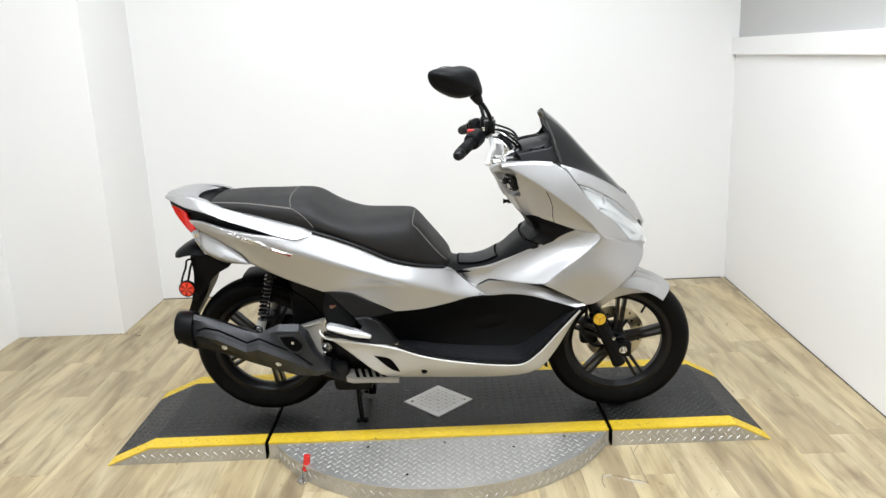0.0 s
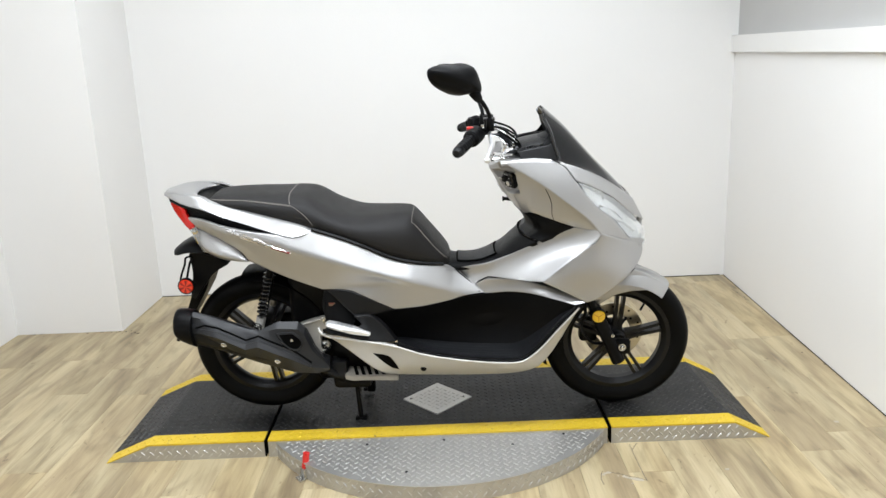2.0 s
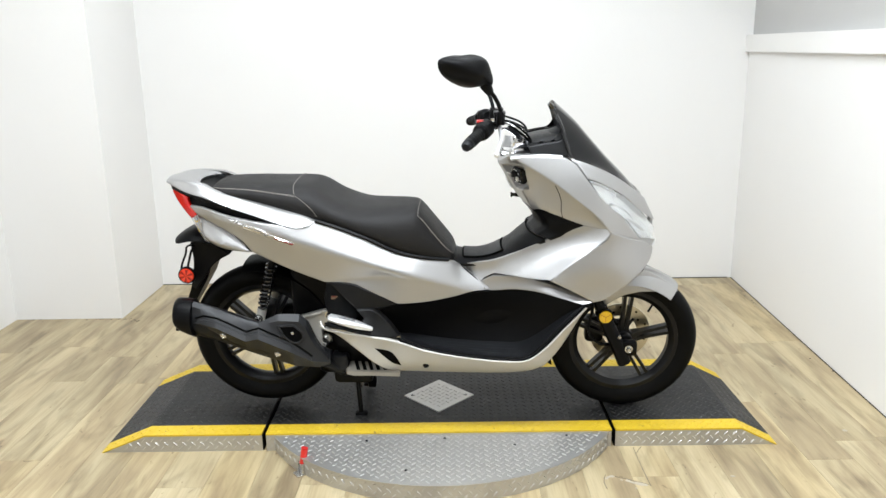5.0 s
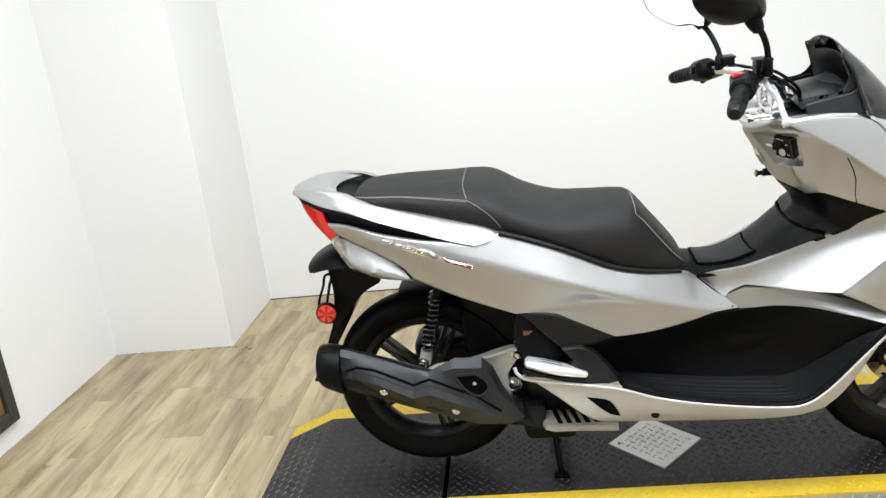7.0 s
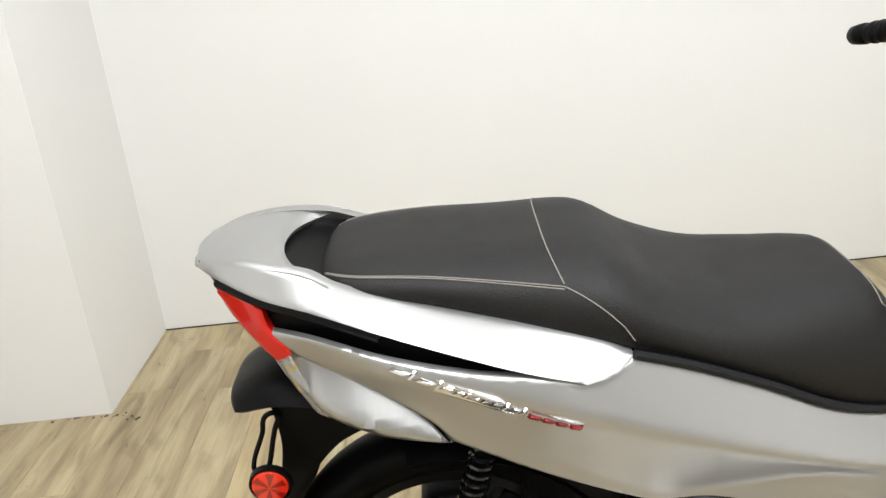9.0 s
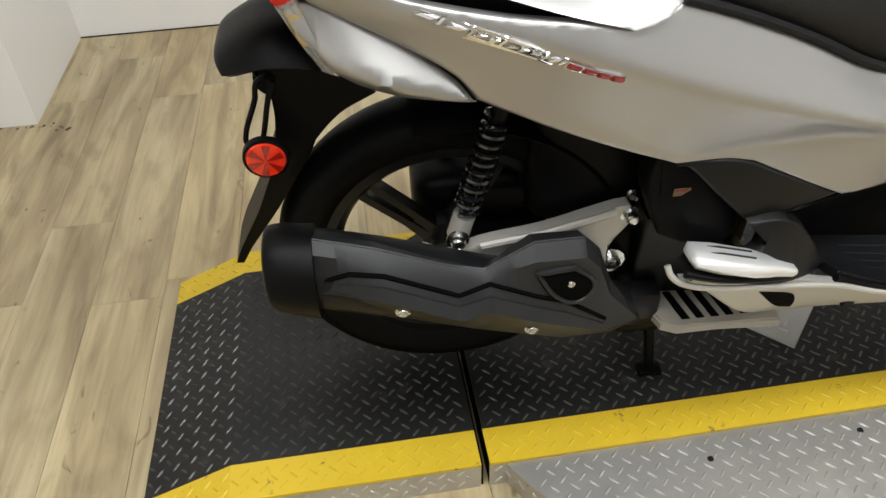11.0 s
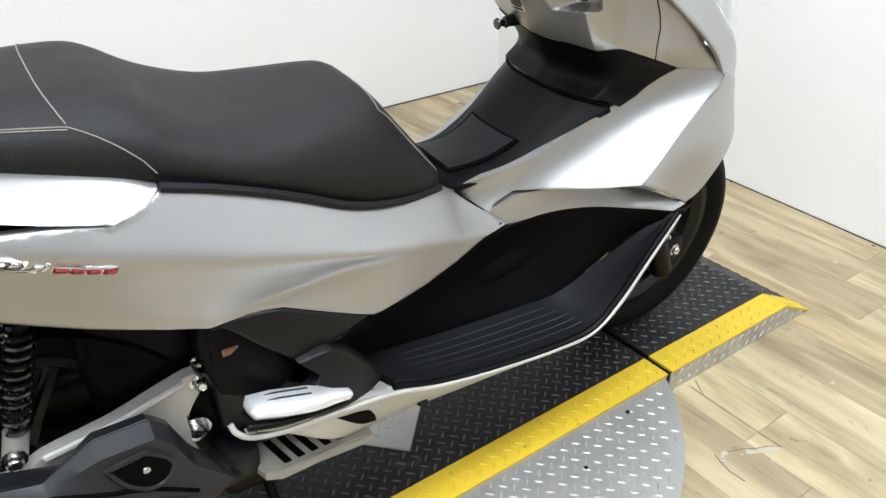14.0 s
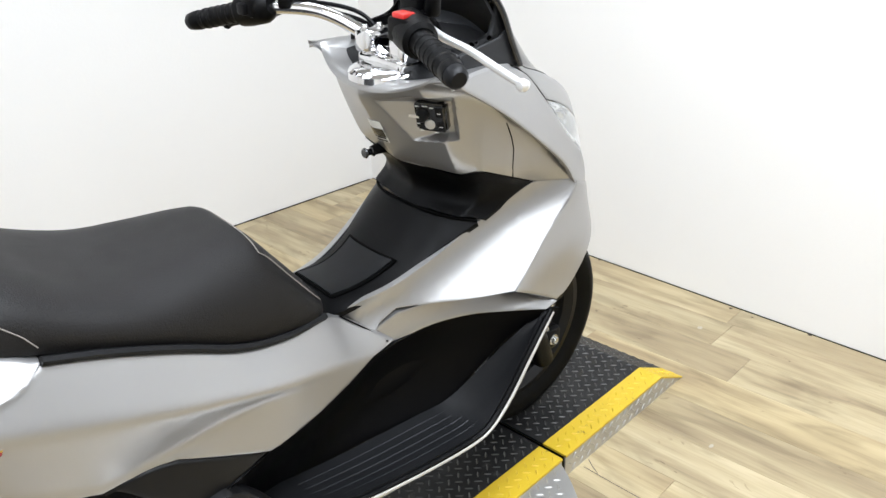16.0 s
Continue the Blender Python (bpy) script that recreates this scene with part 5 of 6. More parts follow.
part("reflector_bezel", lathe([(.023, -.008), (.026, -.007), (.027, .008), (0, .010)], (.574, -.106, .380), 28), BLACK, rf)
for i in range(3):
    a = radians(30 + 120 * i)
    part("facet_line", tube([(.574, -.1165, .380), (.574 + .020 * math.cos(a), -.1155, .380 + .020 * math.sin(a))], .0012, 4), mat("dark_amber", (.55, .2, .01), .2), rf)


def arch(x, z, r0, a0, a1, w, n=22, m=12, drop=0.03):
    """A mudguard wrapped round part of a wheel."""
    rows = []
    for i in range(n + 1):
        a = radians(a0 + (a1 - a0) * i / n)
        row = []
        for j in range(-m, m + 1):
            u = j / m
            r = r0 - drop * abs(u) ** 3
            row.append((x + r * math.cos(a), u * w, z + r * math.sin(a)))
        rows.append(row)
    return thick(rows, .004)


part("front_fender", arch(FX, FZ, .274, 150, 50, .068, drop=.052), SILVER, bike, "silver front mudguard")
for s in BOTH:
    part("fender_side", panel([(.545, .411, .063, 1), (.584, .403, .063, 1), (.640, .436, .058), (.694, .448, .056, 1), (.740, .448, .054), (.824, .447, .046, 1), (.795, .475, .044), (.745, .507, .042), (.700, .525, .042, 1), (.655, .496, .058)], (), s, th=.008, rim=.003), SILVER, bike)
    part("fender_trim", panel([(.640, .480, .060, 1), (.690, .513, .052, 1), (.705, .527, .042, 1), (.668, .506, .056, 1)], (), s, th=.006, lift=.003, rim=.001), BLACK, bike)
part("inner_fender", arch(FX, FZ, .285, 192, 118, .105, drop=.02), BLACK, bike)
part("speed_sensor_cable", tube(arc_line([(.50, -.07, .50), (.53, -.105, .42), (.52, -.10, .33), (.56, -.085, .27), (.62, -.07, .262)], 6), .005, 6), BLACK, bike)
part("brake_hose", tube(arc_line([(.49, .06, .52), (.52, .10, .42), (.545, .10, .34), (.57, .07, .30)], 6), .005, 6), BLACK, bike)

# ---- rear end ----
part("rear_inner_fender", arch(RXW, RZ, .285, 100, 20, .090, drop=.02), BLACK, bike)
part("engine_case", join(box(-.66, -.36, .03, .16, .20, .36, bevel=.03, seg=3), box(-.42, -.16, -.10, .12, .15, .36, bevel=.03, seg=3), box(-.36, -.22, -.13, .10, .13, .20, bevel=.02)), BLACK, bike)
# Added black block, darkens the shadowed space between rear wheel and cowl.
part("wheel_bay_shade_block", box(-.50, -.30, -.085, .11, .35, .57, bevel=.03, seg=3), BLACK, bike)
part("belt_cover", box(-.64, -.28, .155, .19, .22, .37, bevel=.014, seg=3), DARKGREY, bike)
# swing arm plate on the muffler side
bm = panel([(-.655, .359, .119, 1), (-.620, .344, .122), (-.575, .362, .120), (-.485, .376, .119), (-.385, .404, .117), (-.366, .406, .117, 1), (-.357, .386, .118), (-.386, .338, .121), (-.391, .300, .125), (-.380, .254, .127, 1), (-.440, .259, .124), (-.500, .309, .121), (-.600, .309, .121), (-.660, .319, .120)], (), -1, th=.02)
swa = part("swing_arm", bm, ALU, bike, "cast aluminium swing arm plate")
part("arm_rib", tube(arc_line([(-.575, -.122, .360), (-.485, -.122, .374), (-.385, -.121, .400)], 5), .006, 8), ALU, swa)
part("pivot_bolt", bolt((-.362, -.118, .389), (0, -1, 0), .010, .012), STEEL, bike)
part("pivot_bolt", bolt((-.358, -.100, .412), (0, -1, 0), .006, .010), STEEL, bike)
part("exhaust_bolt", bolt((-.380, -.112, .295), (0, -1, 0), .016, .010), STEEL, bike)
for s in BOTH:
    t0, t1 = Vector((-.545, s * .098, .580)), Vector((-.602, s * .102, .380))
    sh = part("shock_absorber", tube([t0, t0.lerp(t1, .50)], .0115, 14), BLACK, bike, "rear shock absorber with black coil spring")
    part("damper_rod", tube([t0.lerp(t1, .35), t1.lerp(t0, .10)], .009, 12), GLOSSBLACK, sh)
    ax = (t1 - t0).normalized()
    e1 = ax.orthogonal().normalized()
    e2 = ax.cross(e1)
    turns, N = 11, 160
    part("spring", tube([t0.lerp(t1, .08 + .76 * i / N) + (e1 * math.cos(2 * math.pi * turns * i / N) + e2 * math.sin(2 * math.pi * turns * i / N)) * .0165 for i in range(N + 1)], .0036, 6), GLOSSBLACK, sh)
    part("lower_clevis", tube([t1.lerp(t0, .13), t1 - ax * -.012], .016, 12), ALU, sh)
    part("shock_bolt", bolt(t1 + Vector((-.005, s * .020, -.004)), (0, s, 0), .011, .012), STEEL, sh)

# muffler: stations of (x, centre z, half height, centre w, half width)
mst = dense([(-.840, .412, .050, .175, .050), (-.800, .402, .055, .175, .052), (-.700, .372, .055, .177, .053), (-.600, .338, .052, .178, .051), (-.500, .304, .048, .174, .048), (-.420, .268, .042, .166, .042), (-.355, .245, .026, .152, .028)], 3)
rows = [[(x, -wc + hw * math.cos(a), zc + hh * math.sin(a)) for a in np.linspace(0, 2 * math.pi, 26, endpoint=False)] for x, zc, hh, wc, hw in mst]
mf = part("muffler", grid(rows, close_u=True, caps=True), DARKGREY, bike, "dark grey muffler with grey plastic heat shield")
rows = [[(x - .001 + .026 * max(0, -math.sin(a)) ** 2 * min(1, max(0, (-.794 - x) / .05)), -wc + (hw + .004) * math.cos(a), zc + (hh + .004) * math.sin(a)) for a in np.linspace(0, 2 * math.pi, 26, endpoint=False)] for x, zc, hh, wc, hw in dense([(-.856, .420, .042, .188, .040), (-.850, .419, .054, .188, .050), (-.826, .415, .059, .188, .054), (-.794, .408, .0605, .188, .0555)], 3)]
part("end_cap", grid(rows, close_u=True, caps=True), BLACK, mf)
FOLDS = [np.array(l) for l in (
    [(-.85, .470, .170), (-.722, .432, .170), (-.629, .394, .178), (-.588, .380, .190), (-.515, .408, .160), (-.448, .405, .158), (-.424, .380, .158), (-.402, .320, .158), (-.354, .246, .165)],
    [(-.85, .488, .195), (-.722, .444, .195), (-.629, .408, .202), (-.582, .398, .205), (-.515, .423, .190), (-.448, .420, .186), (-.424, .395, .186), (-.402, .332, .186), (-.354, .252, .180)],
    [(-.85, .476, .210), (-.722, .435, .211), (-.629, .399, .214), (-.580, .393, .213), (-.515, .407, .209), (-.446, .402, .205), (-.426, .378, .204), (-.404, .318, .200), (-.354, .249, .185)],
    [(-.85, .442, .208), (-.786, .421, .219), (-.754, .431, .221), (-.711, .422, .222), (-.618, .375, .224), (-.577, .387, .220), (-.512, .355, .221), (-.472, .334, .217), (-.409, .278, .206), (-.354, .247, .186)],
    [(-.85, .405, .218), (-.770, .406, .230), (-.711, .396, .241), (-.618, .350, .244), (-.577, .357, .241), (-.512, .327, .240), (-.472, .307, .234), (-.409, .263, .214), (-.354, .245, .187)],
    [(-.85, .364, .195), (-.734, .347, .205), (-.701, .326, .207), (-.596, .286, .208), (-.470, .240, .203), (-.391, .230, .194), (-.354, .240, .184)],
    [(-.85, .358, .170), (-.692, .318, .180), (-.596, .278, .182), (-.470, .234, .178), (-.391, .226, .170), (-.354, .236, .165)])]


def fold_at(k, x):
    return float(np.interp(x, FOLDS[k][:, 0], FOLDS[k][:, 1])), float(np.interp(x, FOLDS[k][:, 0], FOLDS[k][:, 2]))


def SHIELD_W(x, z):
    q = sorted(fold_at(k, x) for k in range(1, 6))
    return float(np.interp(z, [a[0] for a in q], [a[1] for a in q]))


xs_ = sorted({*np.linspace(-.800, -.354, 40).round(4), *(float(p[0]) for l in FOLDS for p in l if p[0] > -.79)})
part("heat_shield", thick([[(x, -fold_at(k, x)[1], fold_at(k, x)[0]) for k in range(7)] for x in xs_], .004, (0, 1, 0)), HEATSHIELD, mf, angle=34)


def on_shield(pts, d):
    return [(p[0], p[1], SHIELD_W(p[0], p[1]) + d, *p[2:]) for p in pts]


GROOVE = [(-.786, .421), (-.754, .431), (-.711, .422), (-.618, .375), (-.577, .387), (-.512, .355), (-.472, .334), (-.409, .278)]
# Groove shade laid on as a near-black line.
part("shield_groove_shade", tube([(p[0], -p[2] - .0006, p[1]) for p in curve(on_shield([(*q, 1) if 0 < k < 5 else q for k, q in enumerate(GROOVE)], 0), 6, False)], .0032, 6), DARKGAP, mf)


def between(k, x, f):
    a, b = np.array(fold_at(k, x)), np.array(fold_at(k + 1, x))
    return a + (b - a) * f


rows = []
for x in sorted({x for x in xs_ if -.760 < x < -.412} | {-.768, -.760, -.412}):
    low = float(np.interp(x, [-.768, -.738, -.700, -.470, -.412], [-.55, .30, .62, .60, .10]))
    q = [between(3, x, .42)] + ([between(3, x, .42 + .58 * (low + 1))] * 2 if low < 0 else [np.array(fold_at(4, x)), between(4, x, low)])
    rows.append([(x, -p[1] - .0035, p[0]) for p in q])
part("shield_inlay", thick(rows, .006, (0, 1, 0)), HEATSHIELD, mf, angle=30)
# The window is a near-black patch on the shield, painting its inner shade.
WIN = [(-.513, .390, 0, 1), (-.463, .390, 0, 1), (-.438, .366, 0), (-.436, .344, 0), (-.458, .331, 0), (-.490, .352, 0)]
part("shield_window_shade", panel(WIN, (), -1, th=.004, rim=.001, step=.012, wf=lambda x, z: SHIELD_W(x, z) + .004), DARKGAP, mf)
part("window_rim", tube([(p[0], -SHIELD_W(p[0], p[1]) - .0015, p[1]) for p in curve(WIN, 5)], .0045, 6, closed=True), HEATSHIELD, mf)
part("window_bolt", bolt((-.468, -SHIELD_W(-.468, .365) - .004, .365), (0, -1, 0), .004, .002), STEEL, mf)
for px_, pz_ in ((-.692, .366), (-.519, .297)):
    part("shield_bolt", bolt((px_, -SHIELD_W(px_, pz_) - .004, pz_), (0, -1, 0), .0070, .005), STEEL, mf)
part("exhaust_pipe", tube(arc_line([(-.38, -.16, .235), (-.33, -.13, .19), (-.25, -.08, .15), (-.16, -.03, .16)], 6), .018, 12), DARKGREY, bike)

# radiator shroud: a pale cast ledge with slots, level under the step
CASTDIM = mat("dull_cast_alloy", (0.34, 0.315, 0.27), 0.5, 0.3, 0.15, 25, 0.3, 500)
bm = bmesh.new()
q = [(-.300, .095), (-.310, .150), (-.303, .170), (-.280, .181), (-.217, .180), (-.120, .186), (-.120, .095)]
lo = [bm.verts.new((x, -w, .192 if w > .1 else .205)) for x, w in q]
hi = [bm.verts.new((x * .998, -w * .985, .206 if w > .1 else .214)) for x, w in q]
bm.faces.new(hi)
bm.faces.new(lo[::-1])
for i in range(len(q)):
    bm.faces.new((lo[i], lo[(i + 1) % len(q)], hi[(i + 1) % len(q)], hi[i]))
bmesh.ops.bevel(bm, geom=[e for e in bm.edges if e.verts[0] in hi and e.verts[1] in hi], offset=.003, segments=2, affect="EDGES")
rs = part("radiator_shroud", bm, CASTDIM, bike, "pale cast radiator shroud ledge with black slots")
part("shroud_back", panel([(-.352, .410, .150, 1), (-.300, .400, .156), (-.200, .330, .150), (-.130, .220, .120, 1), (-.300, .200, .105), (-.340, .260, .120)], (), -1, th=.05), BLACK, rs)
# Slots are near-black bars standing proud, with the slot shade as their colour.
for i in range(5):
    x0 = -.285 + i * .023
    bm = bmesh.new()
    q = [(x0, .112), (x0 + .012, .112), (x0 + .028, .166), (x0 + .016, .166)]
    lo = [bm.verts.new((x, -w, .202)) for x, w in q]
    hi = [bm.verts.new((x, -w, .2125 - (w - .112) * .08)) for x, w in q]
    bm.faces.new(hi)
    for k in range(4):
        bm.faces.new((lo[k], lo[(k + 1) % 4], hi[(k + 1) % 4], hi[k]))
    part("slot", bm, DARKGAP, rs, smooth=False)
part("engine_sump", join(box(-.33, -.12, -.13, .10, .160, .21, bevel=.015), box(-.36, -.30, -.15, -.08, .19, .25, bevel=.01)), DARKGREY, bike)

# rear mudguard, number plate arm, red side reflector
rows = dense([(-.892, .634, -.882, .628, .060), (-.884, .650, -.872, .636, .080), (-.825, .678, -.820, .646, .088), (-.755, .672, -.755, .636, .088), (-.690, .640, -.700, .610, .078)], 4)
mud = part("rear_mudguard", thick(cross(rows, 10, 3.6), .006), BLACK, bike, "black plastic rear mudguard")
rows = []
for x, z, w, d in ((-.80, .640, .060, .050), (-.785, .58, .058, .055), (-.815, .50, .054, .044), (-.868, .40, .048, .026), (-.915, .325, .044, .014), (-.930, .295, .042, .010)):
    rows.append([(x - d / 2, -w, z), (x + d / 2, -w * .92, z - .004), (x + d / 2, w * .92, z - .004), (x - d / 2, w, z)])
part("mud_flap", grid(rows, close_u=True, caps=True), BLACK, mud, angle=20)
for s in BOTH:
    part("guard_side", panel([(-.832, .632, .066, 1), (-.770, .640, .070), (-.700, .592, .072, 1), (-.748, .564, .070), (-.792, .514, .066), (-.830, .461, .062, 1), (-.850, .470, .058, 1), (-.830, .560, .060)], (), s, th=.05, rim=.002), BLACK, mud)
part("fender_arm", join(box(-.82, -.74, -.05, .05, .59, .65, bevel=.012)), BLACK, mud)
for s in BOTH:
    part("plate_bracket", tube(arc_line([(-.815, s * .060, .618), (-.838, s * .075, .624), (-.846, s * .078, .600), (-.868, s * .080, .545), (-.858, s * .084, .535), (-.850, s * .084, .535), (-.830, s * .076, .600), (-.822, s * .070, .618)], 5), .0038, 6), BLACK, mud)
for s in BOTH:
    rr_ = part("side_reflector", lathe([(0, -.007), (.024, -.006), (.026, -.002), (.026, .004)] if s < 0 else [(0, .007), (.024, .006), (.026, .002), (.026, -.004)], (-.845, s * .097, .526), 28), REDREF, mud, "round red side reflector")
    for i in range(6):
        a = radians(20 + 60 * i)
        part("facet", grid([[(-.845 + r * math.cos(a + o), s * (.097 + .0080 - r * .02), .526 + r * math.sin(a + o)) for o in (-.22, .22)] for r in (.002, .0235)]), REDDARK, rr_, smooth=False)
    part("reflector_bezel", lathe([(.026, -.004), (.029, -.003), (.030, .006), (0, .008)] if s < 0 else [(.026, .004), (.029, .003), (.030, -.006), (0, -.008)], (-.845, s * .097, .526), 28), BLACK, rr_)

# centre stand
for s in BOTH:
    st = part("stand_leg", tube([(-.285, s * .07, .16), (-.278, s * .095, .08), (-.272, s * .108, .012)], .009, 10), BLACK, bike, "black steel centre stand leg")
    part("stand_foot", box(-.292, -.250, s * .108 - .014, s * .108 + .014, -.016 if s < 0 else .0, .012, bevel=.004), BLACK, st)
part("stand_bar", tube([(-.278, -.085, .10), (-.278, .085, .10)], .010, 8), BLACK, bike)
part("stand_tang", box(-.265, -.235, .03, .07, .03, .12, bevel=.006), BLACK, bike)

# ---- handlebar ----


def bar_point(s, k):
    """Along one half of the bar: clamp, rise, bend, grip."""
    if s < 0:
        pts = [(.280, -.02, .945), (.282, -.055, .972), (.240, -.12, 1.024), (.190, -.166, 1.034), (.156, -.214, 1.025), (.095, -.380, .997)]
    else:
        pts = [(.280, .02, .945), (.282, .055, .966), (.240, .13, 1.002), (.190, .20, 1.006), (.160, .250, .996), (.112, .376, .963)]
    return Vector(pts[k])


hb = part("handlebar", tube(arc_line([tuple(bar_point(-1, k)) for k in range(4, -1, -1)] + [tuple(bar_point(1, k)) for k in range(5)], 6), .0115, 14), CHROME, bike, "chrome tube handlebar with black grips")
for s in BOTH:
    a, b = bar_point(s, 5), bar_point(s, 4)
    d = (a - b).normalized()
    prof = [(.0, .118), (.012, .118), (.0165, .114), (.0175, .100), (.0150, .096), (.0165, .09), (.0172, .05), (.0165, .01), (.019, .004), (.019, -.004), (0, -.006)]
    gp = part("grip", aim(lathe(prof, (0, 0, 0), 20, "z"), b + d * .004, d), BLACK, hb, "black rubber grip")
    part("bar_end", aim(lathe([(0, .018), (.010, .018), (.015, .012), (.016, 0)], (0, 0, 0), 16, "z"), b + d * .116, d), DARKGREY, hb)
    for r_ in range(5):
        part("grip_ring", aim(lathe([(.0165, .0), (.0182, .002), (.0182, .006), (.0165, .008)], (0, 0, 0), 16, "z"), b + d * (.022 + .015 * r_), d), BLACK, gp)
    # switch housing
    hs = part("switch_housing", aim(lathe([(0, .046), (.020, .046), (.026, .040), (.028, .022), (.028, -.010), (.024, -.020), (.016, -.028), (0, -.028)], (0, 0, 0), 18, "z"), b - d * .036, d), BLACK, hb, "black switch housing")
    part("switch_block", box(-.026, .018, -.022, .022, -.012, .022, bevel=.006, m=Matrix.Translation(b - d * .030)), BLACK, hs)
    if s < 0:
        part("stop_switch", box(-.024, -.002, -.013, .013, .019, .028, bevel=.003, m=Matrix.Translation(b - d * .030)), REDPAINT, hs, "red engine stop switch")
    else:
        part("horn_button", box(-.034, -.020, -.012, .012, -.008, .012, bevel=.004, m=Matrix.Translation(b - d * .030)), BLACK, hs)
    # brake lever and master cylinder
    c = b - d * .075
    lv = arc_line([tuple(c + Vector((.030, 0, .002))), tuple(c + d * .05 + Vector((.050, 0, -.010))), tuple(c + d * .11 + Vector((.072, 0, -.011))), tuple(c + d * .18 + Vector((.086, 0, -.012))), tuple(c + d * .235 + Vector((.098, 0, -.013)))], 5)
    part("brake_lever", join(tube(lv, .0065, 10, taper=.0055), lathe([(0, -.009), (.006, -.007), (.009, 0), (.006, .007), (0, .009)], lv[-1], 12, "x")), BRIGHTALU if s < 0 else BLACK, hb, "polished brake lever" if s < 0 else "")
    top = .030 if s < 0 else .016
    rsv = part("reservoir", box(-.015, .017, -.019, .019, -.006, top, bevel=.004, m=Matrix.Translation(c + Vector((.030, 0, .006)))), BLACK, hb)
    part("reservoir_cap", box(-.017, .019, -.021, .021, top - .002, top + .004, bevel=.002, m=Matrix.Translation(c + Vector((.030, 0, .006)))), SATINBLACK, rsv)
    # mirror
    base = Vector((.214 if s < 0 else .198, s * .175, 1.050 if s < 0 else 1.012))
    neck = Vector((.196 if s < 0 else .180, s * .208, 1.128 if s < 0 else 1.096))
    part("mirror_stem", tube(arc_line([tuple(base), tuple(base + Vector((0, s * .004, .035))), tuple(neck), tuple(neck + Vector((-.020, s * .018, .026)))], 5), .0065, 10), BLACK, hb)
    part("stem_boot", aim(lathe([(.010, 0), (.0125, .004), (.0105, .034), (.007, .038), (0, .038)], (0, 0, 0), 14, "z"), base - Vector((0, 0, .006)), (0, s * .1, 1)), BLACK, hb)
    hc = Vector((.120 if s < 0 else .118, s * (.270 if s < 0 else .262), 1.203 if s < 0 else 1.160))
    M = Matrix.Translation(hc) @ Euler((radians(0), radians(10), radians(s * 50))).to_matrix().to_4x4()
    # leaf-shaped shell: deep at the back, flat where the glass sits
    leaf = curve([(-.118, .056, 0), (-.030, .064, 0), (.050, .058, 0), (.092, .004, 0), (.108, -.062, 0), (.062, -.058, 0), (.005, -.060, 0), (-.072, -.026, 0), (-.116, .016, 0)], 5)
    rows = []
    for t, sc in ((0.0, .97), (.10, 1.0), (.30, .985), (.55, .90), (.78, .70), (.93, .40), (1.0, .06)):
        rows.append([M @ Vector((-.024 + .066 * t, -s * (p[0] * sc * .80 + .012 * t), p[1] * sc * .76 + .008 * t)) for p in leaf])
    ms = part("mirror_shell", grid(rows, close_u=True, caps=True), BLACK, hb, "black rear view mirror", angle=50)
    part("mirror_glass", grid([[M @ Vector((-.0245 - d_, -s * p[0] * k_ * .80, p[1] * k_ * .76)) for p in leaf] for d_, k_ in ((0, .94), (.002, .925))], close_u=True, caps=True), MIRROR, ms, "mirror glass")
    part("mirror_socket", aim(lathe([(.012, 0), (.015, .012), (.017, .030), (.012, .040), (0, .042)], (0, 0, 0), 14, "z"), neck + Vector((-.014, s * .014, .016)), (-.5, s * .4, .8)), BLACK, hb)
# clamp, steering head cover, cables
part("handlebar_clamp", join(box(.254, .306, -.058, .058, .922, .950, bevel=.010, seg=3), box(.256, .308, -.066, -.024, .944, .984, bevel=.008, seg=2), box(.256, .308, .024, .066, .944, .984, bevel=.008, seg=2)), CHROME, bike, "chrome handlebar clamp")
part("steering_cover", lathe([(0, .934), (.048, .934), (.062, .930), (.067, .924), (.067, .913), (.062, .908)], (.274, 0, 0), 36, "z"), CHROME, bike, "chrome steering head cover")
for y0 in (-.035, -.015, .015, .035):
    part("clamp_bolt", bolt((.266 + .03 * (abs(y0) < .02), math.copysign(.045, y0), .984), (-.1, 0, 1), .006, .006), STEEL, bike)
for s, dz in ((-1, .0), (-1, .012), (1, .0), (1, .012)):
    c = bar_point(s, 4)
    part("control_cable", tube(arc_line([tuple(c + Vector((.035, -s * .03, .010 + dz))), tuple(c + Vector((.085, -s * .09, .006 + dz))), (.300, s * .10, .985 + dz), (.32, s * .06, .955), (.33, s * .04, .93)], 6), .004, 6), BLACK, bike)


# ---- floor planks ----
floor_ob = bpy.data.objects["floor"]
PW, PL = 0.150, 0.914
pm = {}


def plank_mesh(w, l):
    key = (round(w, 3), round(l, 3))
    if key not in pm:
        bm = bmesh.new()
        e, g = 0.0006, 0.0003
        b0 = [bm.verts.new((x, y, -0.006)) for x, y in ((g, g), (w - g, g), (w - g, l - g), (g, l - g))]
        b1 = [bm.verts.new((x, y, -0.0006)) for x, y in ((g, g), (w - g, g), (w - g, l - g), (g, l - g))]
        t0 = [bm.verts.new((x, y, 0)) for x, y in ((g + e, g + e), (w - g - e, g + e), (w - g - e, l - g - e), (g + e, l - g - e))]
        bm.faces.new(t0)
        for i in range(4):
            j = (i + 1) % 4
            bm.faces.new((b0[i], b0[j], b1[j], b1[i]))
            bm.faces.new((b1[i], b1[j], t0[j], t0[i]))
        pm[key] = finish(bm, "plank", PLANK, False)
    return pm[key]


rnd = random.Random(7)
col = 0
x = XL - 0.0375
LAID = {5: 0.867, 6: 0.57}
